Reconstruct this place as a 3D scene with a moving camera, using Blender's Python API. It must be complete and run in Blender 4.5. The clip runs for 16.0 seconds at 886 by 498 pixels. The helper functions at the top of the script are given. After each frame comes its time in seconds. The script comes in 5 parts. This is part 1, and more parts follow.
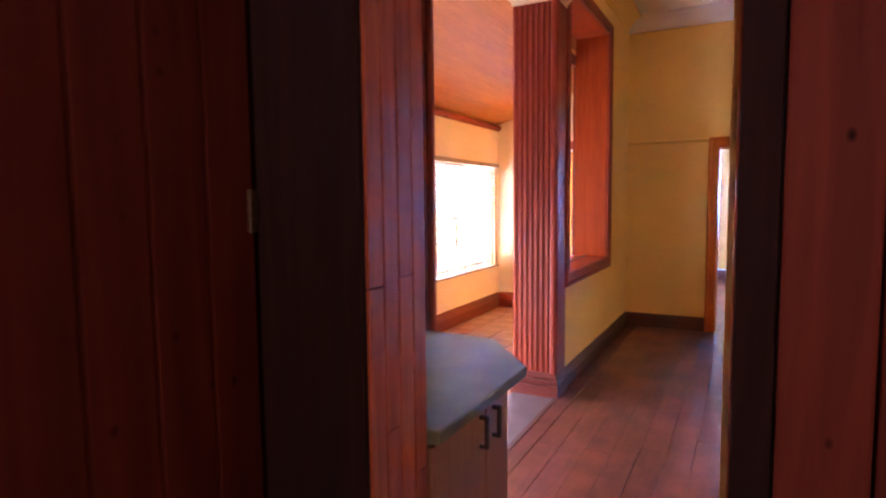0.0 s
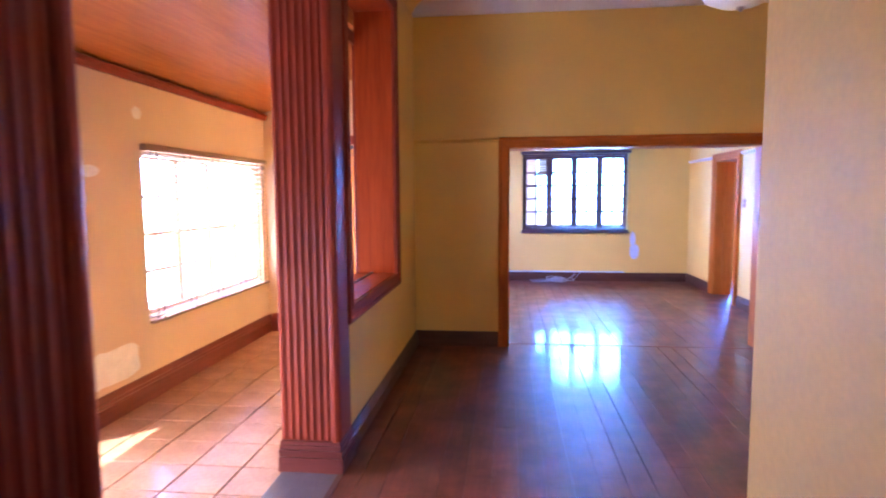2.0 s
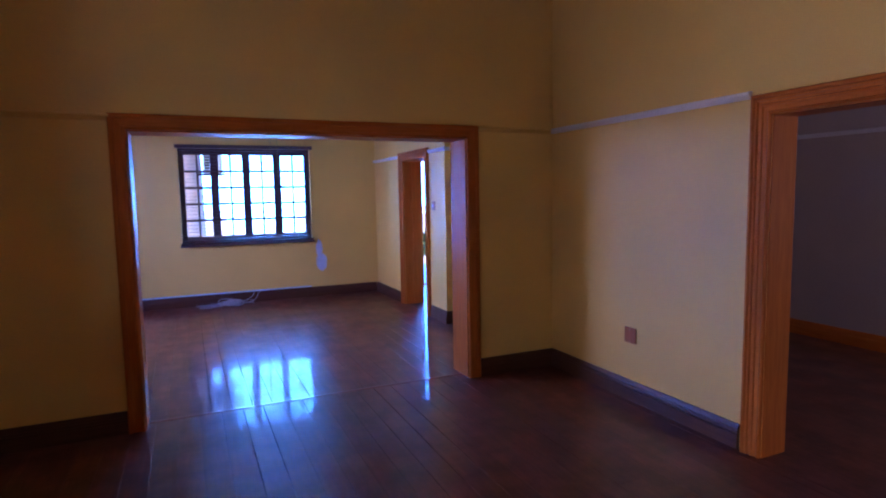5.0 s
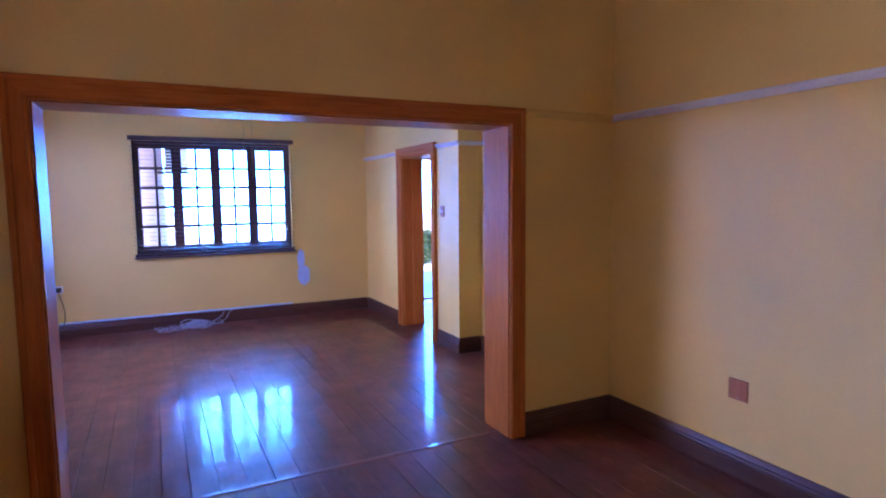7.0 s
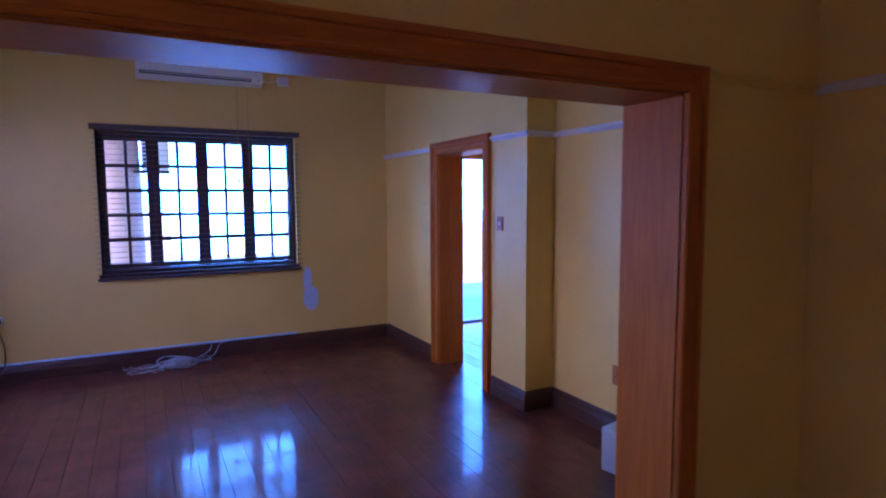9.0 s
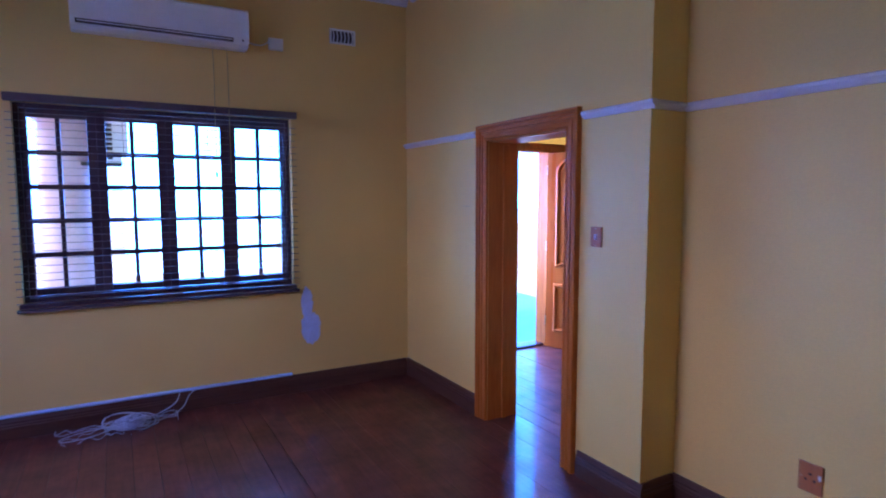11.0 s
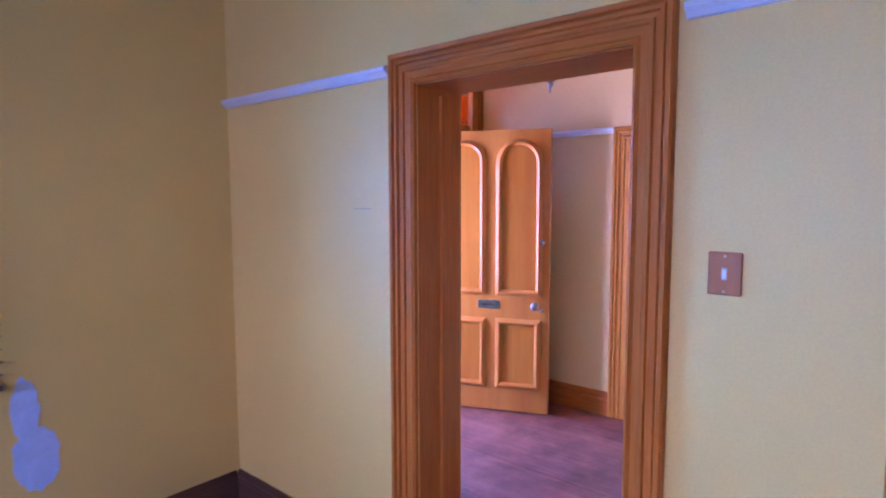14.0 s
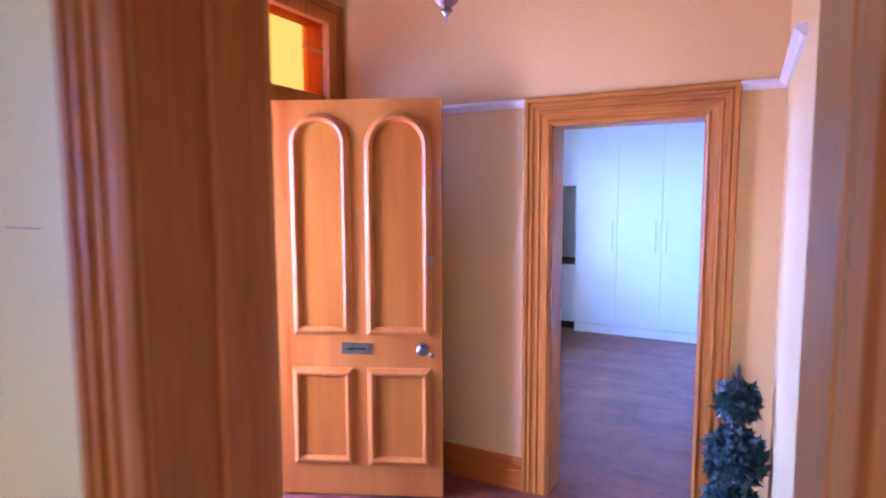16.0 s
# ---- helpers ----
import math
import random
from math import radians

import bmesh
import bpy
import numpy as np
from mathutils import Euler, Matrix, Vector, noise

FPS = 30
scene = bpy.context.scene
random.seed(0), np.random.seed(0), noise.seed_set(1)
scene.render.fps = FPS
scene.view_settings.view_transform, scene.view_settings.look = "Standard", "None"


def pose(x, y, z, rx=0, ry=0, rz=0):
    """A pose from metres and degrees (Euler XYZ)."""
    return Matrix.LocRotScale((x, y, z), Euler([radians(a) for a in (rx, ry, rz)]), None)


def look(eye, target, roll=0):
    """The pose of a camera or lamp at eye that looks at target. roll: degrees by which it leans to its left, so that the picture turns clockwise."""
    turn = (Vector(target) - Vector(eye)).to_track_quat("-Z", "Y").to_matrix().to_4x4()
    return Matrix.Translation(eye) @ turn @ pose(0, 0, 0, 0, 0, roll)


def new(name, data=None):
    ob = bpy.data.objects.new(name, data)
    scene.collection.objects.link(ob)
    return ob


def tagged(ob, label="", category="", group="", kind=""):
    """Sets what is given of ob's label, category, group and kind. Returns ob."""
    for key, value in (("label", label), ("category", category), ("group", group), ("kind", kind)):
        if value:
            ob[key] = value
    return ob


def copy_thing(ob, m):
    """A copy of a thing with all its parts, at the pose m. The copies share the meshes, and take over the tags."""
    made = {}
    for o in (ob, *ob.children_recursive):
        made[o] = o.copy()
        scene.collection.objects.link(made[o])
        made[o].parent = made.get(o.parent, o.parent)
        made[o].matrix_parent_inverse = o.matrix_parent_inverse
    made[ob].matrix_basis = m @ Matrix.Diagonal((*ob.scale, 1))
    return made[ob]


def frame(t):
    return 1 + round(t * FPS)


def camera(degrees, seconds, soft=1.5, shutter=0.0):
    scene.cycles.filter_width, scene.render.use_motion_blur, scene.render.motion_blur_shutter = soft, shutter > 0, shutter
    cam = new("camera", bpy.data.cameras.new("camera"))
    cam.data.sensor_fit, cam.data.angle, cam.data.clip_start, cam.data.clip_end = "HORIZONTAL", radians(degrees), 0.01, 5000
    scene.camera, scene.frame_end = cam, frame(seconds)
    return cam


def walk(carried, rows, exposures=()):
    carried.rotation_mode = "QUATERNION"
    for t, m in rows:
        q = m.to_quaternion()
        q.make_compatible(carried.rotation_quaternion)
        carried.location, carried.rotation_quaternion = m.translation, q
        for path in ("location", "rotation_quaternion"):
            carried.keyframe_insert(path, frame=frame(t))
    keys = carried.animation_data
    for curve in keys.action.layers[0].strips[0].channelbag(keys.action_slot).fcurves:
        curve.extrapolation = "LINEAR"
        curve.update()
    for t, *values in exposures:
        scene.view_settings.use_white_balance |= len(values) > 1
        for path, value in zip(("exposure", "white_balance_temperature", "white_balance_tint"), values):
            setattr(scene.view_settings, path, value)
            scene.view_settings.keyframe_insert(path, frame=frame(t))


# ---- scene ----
cam = camera(75.2, 16.0, soft=2.0, shutter=0.5)
PATH = [
    (0, (0.388, 0.653, 1.442), (-0.544, 2.415, 1.276), -0.6),
    (0.5, (0.244, 0.938, 1.436), (-0.52, 2.779, 1.264), -0.7),
    (1, (0.139, 1.185, 1.452), (-0.397, 3.104, 1.28), -0.8),
    (1.5, (0.13, 1.417, 1.479), (-0.264, 3.37, 1.301), -0.7),
    (2, (0.105, 1.688, 1.521), (-0.12, 3.666, 1.337), -0.4),
    (2.5, (0.127, 1.926, 1.51), (0.075, 3.917, 1.327), -0.8),
    (3, (0.162, 2.191, 1.519), (0.219, 4.181, 1.331), -0.8),
    (3.5, (0.163, 2.443, 1.522), (0.466, 4.41, 1.33), -1.0),
    (4, (0.189, 2.71, 1.501), (0.773, 4.613, 1.308), -1.2),
    (4.5, (0.319, 2.948, 1.53), (1.051, 4.798, 1.337), -1.2),
    (7, (0.558, 4.422, 1.558), (1.45, 6.203, 1.373), -0.6),
    (7.5, (0.577, 4.758, 1.568), (1.477, 6.534, 1.387), -0.4),
    (8, (0.646, 5.153, 1.58), (1.553, 6.927, 1.399), -0.4),
    (8.5, (0.652, 5.52, 1.566), (1.575, 7.286, 1.392), -0.2),
    (9, (0.708, 5.907, 1.6), (1.632, 7.672, 1.423), -0.3),
    (11.5, (0.968, 7.738, 1.611), (1.997, 9.444, 1.436), 0.0),
    (12, (1.021, 8.09, 1.598), (2.129, 9.747, 1.428), 0.0),
    (12.5, (1.15, 8.426, 1.582), (2.386, 9.989, 1.409), -0.0),
    (13, (1.326, 8.74, 1.603), (2.67, 10.21, 1.426), -0.2),
    (13.5, (1.463, 9.065, 1.607), (2.894, 10.45, 1.427), -0.2),
    (14, (1.637, 9.307, 1.588), (3.16, 10.592, 1.412), -0.1),
    (14.5, (1.885, 9.53, 1.605), (3.473, 10.734, 1.432), -0.1),
    (15, (2.136, 9.714, 1.591), (3.76, 10.868, 1.416), 0.1),
    (15.5, (2.369, 9.894, 1.598), (4.081, 10.91, 1.413), -0.3),
    (16, (2.69, 10.007, 1.598), (4.453, 10.933, 1.41), -0.2),
]
EXPOSURES = [(0, 2.35, 7200, 30), (1.0, 1.9, 7200, 29), (1.5, 2.05, 7050, 28), (2.0, 2.15, 6550, 28), (2.5, 1.95, 6200, 28), (3.5, 1.0, 6050, 30), (4.5, 0.4, 6000, 31), (7, 1.12, 5800, 29), (7.5, 0.86, 5850, 30), (8, 0.5, 5950, 31), (9, 0.0, 5950, 32), (11.5, 0.2, 5650, 25), (12.5, 0.5, 5450, 21), (13.5, 0.85, 5500, 21), (14.5, 0.95, 5800, 24), (15.3, 1.05, 6000, 27), (16, 1.0, 6250, 30)]
walk(cam, [(t, look(eye, target, roll)) for t, eye, target, roll in PATH], EXPOSURES)

# ---- world and light ----
world = bpy.data.worlds.new("world")
scene.world = world
world.use_nodes = True
wt = world.node_tree
sky = wt.nodes.new("ShaderNodeTexSky")
sky.sky_type, sky.sun_disc = "NISHITA", False
sky.sun_elevation, sky.sun_rotation = radians(58), radians(180 + 42)
wt.links.new(sky.outputs[0], wt.nodes["Background"].inputs[0])
wt.nodes["Background"].inputs[1].default_value = 0.15

sun = new("sun", bpy.data.lights.new("sun", "SUN"))
sun.data.energy, sun.data.angle, sun.data.color = 5.0, radians(0.5), (1.0, 0.94, 0.85)
sun.matrix_world = look((-0.67, -0.74, 1.6), (0, 0, 0))


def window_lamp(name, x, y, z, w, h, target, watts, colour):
    """Light that comes in through an opening, seen or assumed."""
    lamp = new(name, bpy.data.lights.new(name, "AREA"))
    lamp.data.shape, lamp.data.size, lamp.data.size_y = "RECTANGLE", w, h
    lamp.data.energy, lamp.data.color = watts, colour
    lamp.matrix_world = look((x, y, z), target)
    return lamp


window_lamp("sky_light_sunroom", -2.8, 6.75, 1.25, 2.0, 1.25, (0, 6.2, 0.9), 37, (1.0, 0.95, 0.9))
window_lamp("sky_light_sunroom_door", -2.8, 3.7, 0.65, 1.7, 1.2, (0, 3.6, 0.4), 6, (1.0, 0.95, 0.9))
window_lamp("sky_light_lounge", 1.56, 12.42, 1.45, 1.16, 0.95, (1.56, 9.0, 0.5), 66, (0.06, 0.32, 1.0))
# Side opening is assumed and unseen; lamp placed to grade the lounge walls.
window_lamp("sky_light_lounge_side", -1.45, 9.75, 2.2, 1.8, 0.8, (2.0, 12.0, 0.9), 124, (0.285, 0.36, 1.0))
window_lamp("sky_light_front_door", 4.06, 12.75, 1.35, 0.5, 1.3, (5.3, 10.4, 1.1), 66, (0.50, 0.46, 0.90))
# Added light for the wardrobe, through a bedroom window that is never in view.
window_lamp("sky_light_bedroom", 7.6, 12.6, 1.55, 1.7, 1.45, (7.6, 9, 0.9), 40, (0.42, 0.72, 1.0))
# Added warm fill for the kitchen boards; the back-wall opening is unseen.
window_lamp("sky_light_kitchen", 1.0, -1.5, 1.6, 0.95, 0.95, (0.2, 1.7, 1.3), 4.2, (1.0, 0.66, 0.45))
# Added fill so the side room isn't black; its opening is made up.
window_lamp("sky_light_side_room", 5.25, 2.7, 1.55, 1.2, 1.2, (5.6, 6.5, 0.6), 9, (0.75, 0.72, 1.0))


# ---- materials ----
def material(name, base, rough=0.5, metal=0.0, spread=0.08, scale=3.0, fine=60.0, bump=0.05, stretch=(1, 1, 1), dark=None, coat=0.0):
    """A procedural surface: two scales of variation in colour, with fine relief."""
    m = bpy.data.materials.new(name)
    m.use_nodes = True
    t = m.node_tree
    b = t.nodes["Principled BSDF"]
    b.inputs["Roughness"].default_value, b.inputs["Metallic"].default_value = rough, metal
    b.inputs["Coat Weight"].default_value = coat
    co = t.nodes.new("ShaderNodeTexCoord")
    mp = t.nodes.new("ShaderNodeMapping")
    mp.inputs["Scale"].default_value = stretch
    t.links.new(co.outputs["Object"], mp.inputs[0])
    big, small = t.nodes.new("ShaderNodeTexNoise"), t.nodes.new("ShaderNodeTexNoise")
    big.inputs["Scale"].default_value, small.inputs["Scale"].default_value = scale, fine
    big.inputs["Detail"].default_value, small.inputs["Detail"].default_value = 4, 3
    for n in (big, small):
        t.links.new(mp.outputs[0], n.inputs["Vector"])
    mix = t.nodes.new("ShaderNodeMix")
    mix.data_type = "FLOAT"
    mix.inputs[0].default_value = 0.4
    t.links.new(big.outputs[0], mix.inputs[2])
    t.links.new(small.outputs[0], mix.inputs[3])
    ramp = t.nodes.new("ShaderNodeValToRGB")
    low = dark or [c * (1 - 2.2 * spread) for c in base]
    high = [min(1, c * (1 + spread)) for c in base]
    ramp.color_ramp.elements[0].position, ramp.color_ramp.elements[1].position = 0.32, 0.66
    ramp.color_ramp.elements[0].color, ramp.color_ramp.elements[1].color = (*low, 1), (*high, 1)
    t.links.new(mix.outputs[0], ramp.inputs[0])
    t.links.new(ramp.outputs[0], b.inputs["Base Color"])
    if bump:
        bp = t.nodes.new("ShaderNodeBump")
        bp.inputs["Strength"].default_value, bp.inputs["Distance"].default_value = bump, 0.01
        t.links.new(small.outputs[0], bp.inputs["Height"])
        t.links.new(bp.outputs[0], b.inputs["Normal"])
    return m


def wood(name, base, dark, rough=0.3, along="z", random_tone=0.0, coat=0.0, ring=6.0, scuff=False, gloss=0.28, fine=0.5, knots=False):
    """Varnished timber with grain along one axis and knots."""
    m = bpy.data.materials.new(name)
    m.use_nodes = True
    t = m.node_tree
    b = t.nodes["Principled BSDF"]
    b.inputs["Roughness"].default_value, b.inputs["Coat Weight"].default_value = rough, coat
    b.inputs["Coat Roughness"].default_value = 0.11
    b.inputs["Specular IOR Level"].default_value = gloss
    co = t.nodes.new("ShaderNodeTexCoord")
    info = t.nodes.new("ShaderNodeObjectInfo")
    shift = t.nodes.new("ShaderNodeVectorMath")
    shift.operation = "MULTIPLY_ADD"
    shift.inputs[1].default_value = (31.0, 17.0, 23.0)
    t.links.new(info.outputs["Random"], shift.inputs[0])
    t.links.new(co.outputs["Object"], shift.inputs[2])
    mp = t.nodes.new("ShaderNodeMapping")
    mp.inputs["Scale"].default_value = {"x": (0.5, 7, 7), "y": (7, 0.5, 7), "z": (7, 7, 0.5)}[along]
    t.links.new(shift.outputs[0], mp.inputs[0])
    grain, streak = t.nodes.new("ShaderNodeTexNoise"), t.nodes.new("ShaderNodeTexNoise")
    grain.inputs["Scale"].default_value, grain.inputs["Detail"].default_value, grain.inputs["Distortion"].default_value = ring, 6, 0.6
    streak.inputs["Scale"].default_value, streak.inputs["Detail"].default_value = 0.9, 2
    t.links.new(mp.outputs[0], grain.inputs["Vector"])
    t.links.new(mp.outputs[0], streak.inputs["Vector"])
    mix = t.nodes.new("ShaderNodeMix")
    mix.inputs[0].default_value = 1.0 - fine
    t.links.new(grain.outputs[0], mix.inputs[2])
    t.links.new(streak.outputs[0], mix.inputs[3])
    add = t.nodes.new("ShaderNodeMath")
    add.operation = "MULTIPLY_ADD"
    add.inputs[1].default_value = random_tone
    t.links.new(info.outputs["Random"], add.inputs[0])
    t.links.new(mix.outputs[0], add.inputs[2])
    ramp = t.nodes.new("ShaderNodeValToRGB")
    ramp.color_ramp.elements[0].position = 0.3
    ramp.color_ramp.elements[1].position = 0.68 + random_tone
    ramp.color_ramp.elements[0].color, ramp.color_ramp.elements[1].color = (*dark, 1), (*base, 1)
    t.links.new(add.outputs[0], ramp.inputs[0])
    t.links.new(ramp.outputs[0], b.inputs["Base Color"])
    rr = t.nodes.new("ShaderNodeMapRange")
    rr.inputs["To Min"].default_value, rr.inputs["To Max"].default_value = rough * 0.75, rough * 1.3
    t.links.new(streak.outputs[0], rr.inputs["Value"])
    t.links.new(rr.outputs[0], b.inputs["Roughness"])
    if scuff:
        geo = t.nodes.new("ShaderNodeNewGeometry")
        worn = t.nodes.new("ShaderNodeTexNoise")
        worn.inputs["Scale"].default_value, worn.inputs["Detail"].default_value, worn.inputs["Roughness"].default_value = 3.5, 7, 0.68
        t.links.new(geo.outputs["Position"], worn.inputs["Vector"])
        for socket, low, high in (("Coat Roughness", 0.05, 0.13), ("Coat Weight", coat * 1.25, coat * 0.6)):
            span = t.nodes.new("ShaderNodeMapRange")
            span.inputs["From Min"].default_value, span.inputs["From Max"].default_value = 0.36, 0.66
            span.inputs["To Min"].default_value, span.inputs["To Max"].default_value = low, high
            t.links.new(worn.outputs[0], span.inputs["Value"])
            t.links.new(span.outputs[0], b.inputs[socket])
        tone = t.nodes.new("ShaderNodeMix")
        tone.data_type, tone.blend_type = "RGBA", "MULTIPLY"
        tone.inputs[0].default_value = 1.0
        shade = t.nodes.new("ShaderNodeValToRGB")
        shade.color_ramp.elements[0].position, shade.color_ramp.elements[1].position = 0.35, 0.62
        shade.color_ramp.elements[0].color, shade.color_ramp.elements[1].color = (0.62, 0.6, 0.6, 1), (1.15, 1.12, 1.1, 1)
        t.links.new(worn.outputs[0], shade.inputs[0])
        t.links.new(ramp.outputs[0], tone.inputs[6])
        t.links.new(shade.outputs[0], tone.inputs[7])
        t.links.new(tone.outputs[2], b.inputs["Base Color"])
    if knots:
        place = t.nodes.new("ShaderNodeMapping")
        place.inputs["Scale"].default_value = (2.4, 2.4, 1.5)
        t.links.new(shift.outputs[0], place.inputs[0])
        cell = t.nodes.new("ShaderNodeTexVoronoi")
        t.links.new(place.outputs[0], cell.inputs["Vector"])
        eye_ring = t.nodes.new("ShaderNodeValToRGB")
        eye_ring.color_ramp.elements[0].position, eye_ring.color_ramp.elements[1].position = 0.035, 0.11
        eye_ring.color_ramp.elements[0].color, eye_ring.color_ramp.elements[1].color = (0.16, 0.13, 0.13, 1), (1, 1, 1, 1)
        t.links.new(cell.outputs["Distance"], eye_ring.inputs[0])
        dim = t.nodes.new("ShaderNodeMix")
        dim.data_type, dim.blend_type = "RGBA", "MULTIPLY"
        dim.inputs[0].default_value = 1.0
        t.links.new(ramp.outputs[0], dim.inputs[6])
        t.links.new(eye_ring.outputs[0], dim.inputs[7])
        t.links.new(dim.outputs[2], b.inputs["Base Color"])
    bp = t.nodes.new("ShaderNodeBump")
    bp.inputs["Strength"].default_value, bp.inputs["Distance"].default_value = 0.08, 0.004
    t.links.new(grain.outputs[0], bp.inputs["Height"])
    t.links.new(bp.outputs[0], b.inputs["Normal"])
    return m


def glass(name, tint=(1, 1, 1)):
    m = bpy.data.materials.new(name)
    m.use_nodes = True
    b = m.node_tree.nodes["Principled BSDF"]
    b.inputs["Transmission Weight"].default_value, b.inputs["Roughness"].default_value = 1.0, 0.0
    b.inputs["IOR"].default_value = 1.05
    b.inputs["Base Color"].default_value = (*tint, 1)
    return m


YELLOW = material("yellow_wall_paint", (0.80, 0.525, 0.150), 0.5, spread=0.05, scale=1.2, fine=140, bump=0.02)
HALL = material("peach_wall_paint", (0.80, 0.53, 0.21), 0.55, spread=0.05, scale=1.2, fine=140, bump=0.04)
WHITE_CEIL = material("ceiling_paint", (0.82, 0.80, 0.78), 0.6, spread=0.03, scale=1.0, fine=90, bump=0.03)
LILAC = material("lilac_white_rail_paint", (0.72, 0.68, 0.74), 0.45, spread=0.04, scale=4, fine=120, bump=0.03)
ORANGE_WOOD = wood("orange_varnished_pine", (0.58, 0.168, 0.028), (0.40, 0.098, 0.014), 0.4, ring=9.0, fine=0.65, gloss=0.14)
ORANGE_WOOD_X = wood("orange_varnished_pine_x", (0.58, 0.168, 0.028), (0.40, 0.098, 0.014), 0.4, "x", ring=9.0, fine=0.65, gloss=0.14)
ORANGE_WOOD_Y = wood("orange_varnished_pine_y", (0.58, 0.168, 0.028), (0.40, 0.098, 0.014), 0.4, "y", ring=9.0, fine=0.65, gloss=0.14)
RED_WOOD = wood("red_mahogany_stain", (0.30, 0.052, 0.029), (0.14, 0.022, 0.014), 0.4, gloss=0.18)
RED_WOOD_Y = wood("red_mahogany_stain_y", (0.30, 0.052, 0.029), (0.14, 0.022, 0.014), 0.4, "y", gloss=0.18)
DARK_WOOD = wood("dark_stained_skirting", (0.11, 0.045, 0.028), (0.06, 0.022, 0.014), 0.4, "y")
BOARD = wood("polished_floor_board", (0.215, 0.070, 0.044), (0.095, 0.028, 0.018), 0.36, "y", 0.12, coat=0.47, scuff=True, gloss=0.12)
BOARD_X = wood("polished_floor_board_x", (0.25, 0.075, 0.05), (0.13, 0.036, 0.026), 0.34, "x", 0.12, coat=0.9)
GAP = material("dark_board_gap", (0.02, 0.012, 0.01), 0.8)
TILE = material("terracotta_tile", (0.44, 0.235, 0.15), 0.2, spread=0.12, scale=5, fine=40, bump=0.05)
GROUT = material("tile_grout", (0.09, 0.06, 0.05), 0.8)
CEIL_WOOD = wood("orange_ceiling_board", (0.55, 0.20, 0.05), (0.37, 0.105, 0.022), 0.4, "y")
SLATE = material("dark_green_worktop", (0.115, 0.108, 0.055), 0.6, spread=0.12, scale=8, fine=200, bump=0.02)
CABINET = wood("warm_cabinet_timber", (0.27, 0.115, 0.06), (0.18, 0.07, 0.035), 0.4)
METAL = material("worn_brass", (0.55, 0.45, 0.30), 0.3, 1.0, spread=0.15, scale=30)
PEWTER = material("aged_pewter", (0.35, 0.34, 0.36), 0.3, 1.0, spread=0.2, scale=40)
DARK_METAL = material("dark_bronze", (0.08, 0.06, 0.05), 0.4, 0.8, spread=0.15, scale=30)
FRAME_DARK = wood("dark_window_timber", (0.10, 0.05, 0.05), (0.05, 0.024, 0.025), 0.35)
BLIND = material("dark_blind_slat", (0.10, 0.06, 0.06), 0.4, spread=0.1, scale=10)
BLIND_PALE = material("pale_blind_slat", (0.30, 0.20, 0.14), 0.45, spread=0.06, scale=10)
WHITE_PLASTIC = material("white_plastic", (0.78, 0.77, 0.75), 0.35, spread=0.03, scale=8)
COPPER = wood("varnished_switch_plate", (0.50, 0.17, 0.06), (0.36, 0.10, 0.035), 0.35)
WARDROBE = material("white_wardrobe_laminate", (0.80, 0.82, 0.85), 0.35, spread=0.02, scale=2)
GOLD_WOOD = wood("golden_varnished_pine", (0.64, 0.25, 0.045), (0.36, 0.10, 0.014), 0.32, ring=9.0, fine=0.65)
PLUM_WOOD_Y = wood("plum_brown_stain_y", (0.24, 0.062, 0.04), (0.14, 0.03, 0.022), 0.3, "y")
BOARD_HALL = wood("worn_hall_board", (0.33, 0.118, 0.08), (0.16, 0.047, 0.034), 0.4, "y", 0.1, coat=0.26, scuff=True, gloss=0.12)
# Darker copy of the knotty boards; the dim kitchen is put into its colour.
KNOTTY_SHADED = wood("shaded_knotty_stain", (0.145, 0.023, 0.014), (0.06, 0.010, 0.007), 0.75, ring=3.0, knots=True, gloss=0.06)
GOLD_WOOD_Y = wood("golden_varnished_pine_y", (0.64, 0.25, 0.045), (0.36, 0.10, 0.014), 0.32, "y", ring=9.0, fine=0.65)
HEAD_GRAIN = {("orange_varnished_pine", "x"): ORANGE_WOOD_X, ("orange_varnished_pine", "y"): ORANGE_WOOD_Y, ("golden_varnished_pine", "y"): GOLD_WOOD_Y, ("red_mahogany_stain", "y"): RED_WOOD_Y}
GLASS = glass("window_glass")
SUNWALL = material("peach_sunroom_paint", (0.74, 0.55, 0.385), 0.55, spread=0.05, scale=1.4, fine=140, bump=0.04)
SIDEWALL = material("plum_grey_paint", (0.45, 0.36, 0.36), 0.6, spread=0.05, scale=1.4)
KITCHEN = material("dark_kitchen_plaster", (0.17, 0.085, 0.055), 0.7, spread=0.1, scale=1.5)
WHITE_TRIM = material("white_trim_paint", (0.82, 0.80, 0.78), 0.4, spread=0.03, scale=5)
CREAM_TRIM = material("cream_trim_paint", (0.78, 0.62, 0.42), 0.45, spread=0.04, scale=5)
GROUND = material("pale_paving", (0.66, 0.64, 0.6), 0.8, spread=0.2, scale=0.6, fine=8)
DARK_WOOD_X = wood("dark_stained_skirting_x", (0.11, 0.045, 0.028), (0.06, 0.022, 0.014), 0.4, "x")
RED_ORANGE = wood("red_orange_stain", (0.42, 0.07, 0.014), (0.24, 0.034, 0.008), 0.5, gloss=0.1)
BLACK_WOOD = wood("black_brown_wood", (0.034, 0.011, 0.010), (0.016, 0.006, 0.006), 0.9)
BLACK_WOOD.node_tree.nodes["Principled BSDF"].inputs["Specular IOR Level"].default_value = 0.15
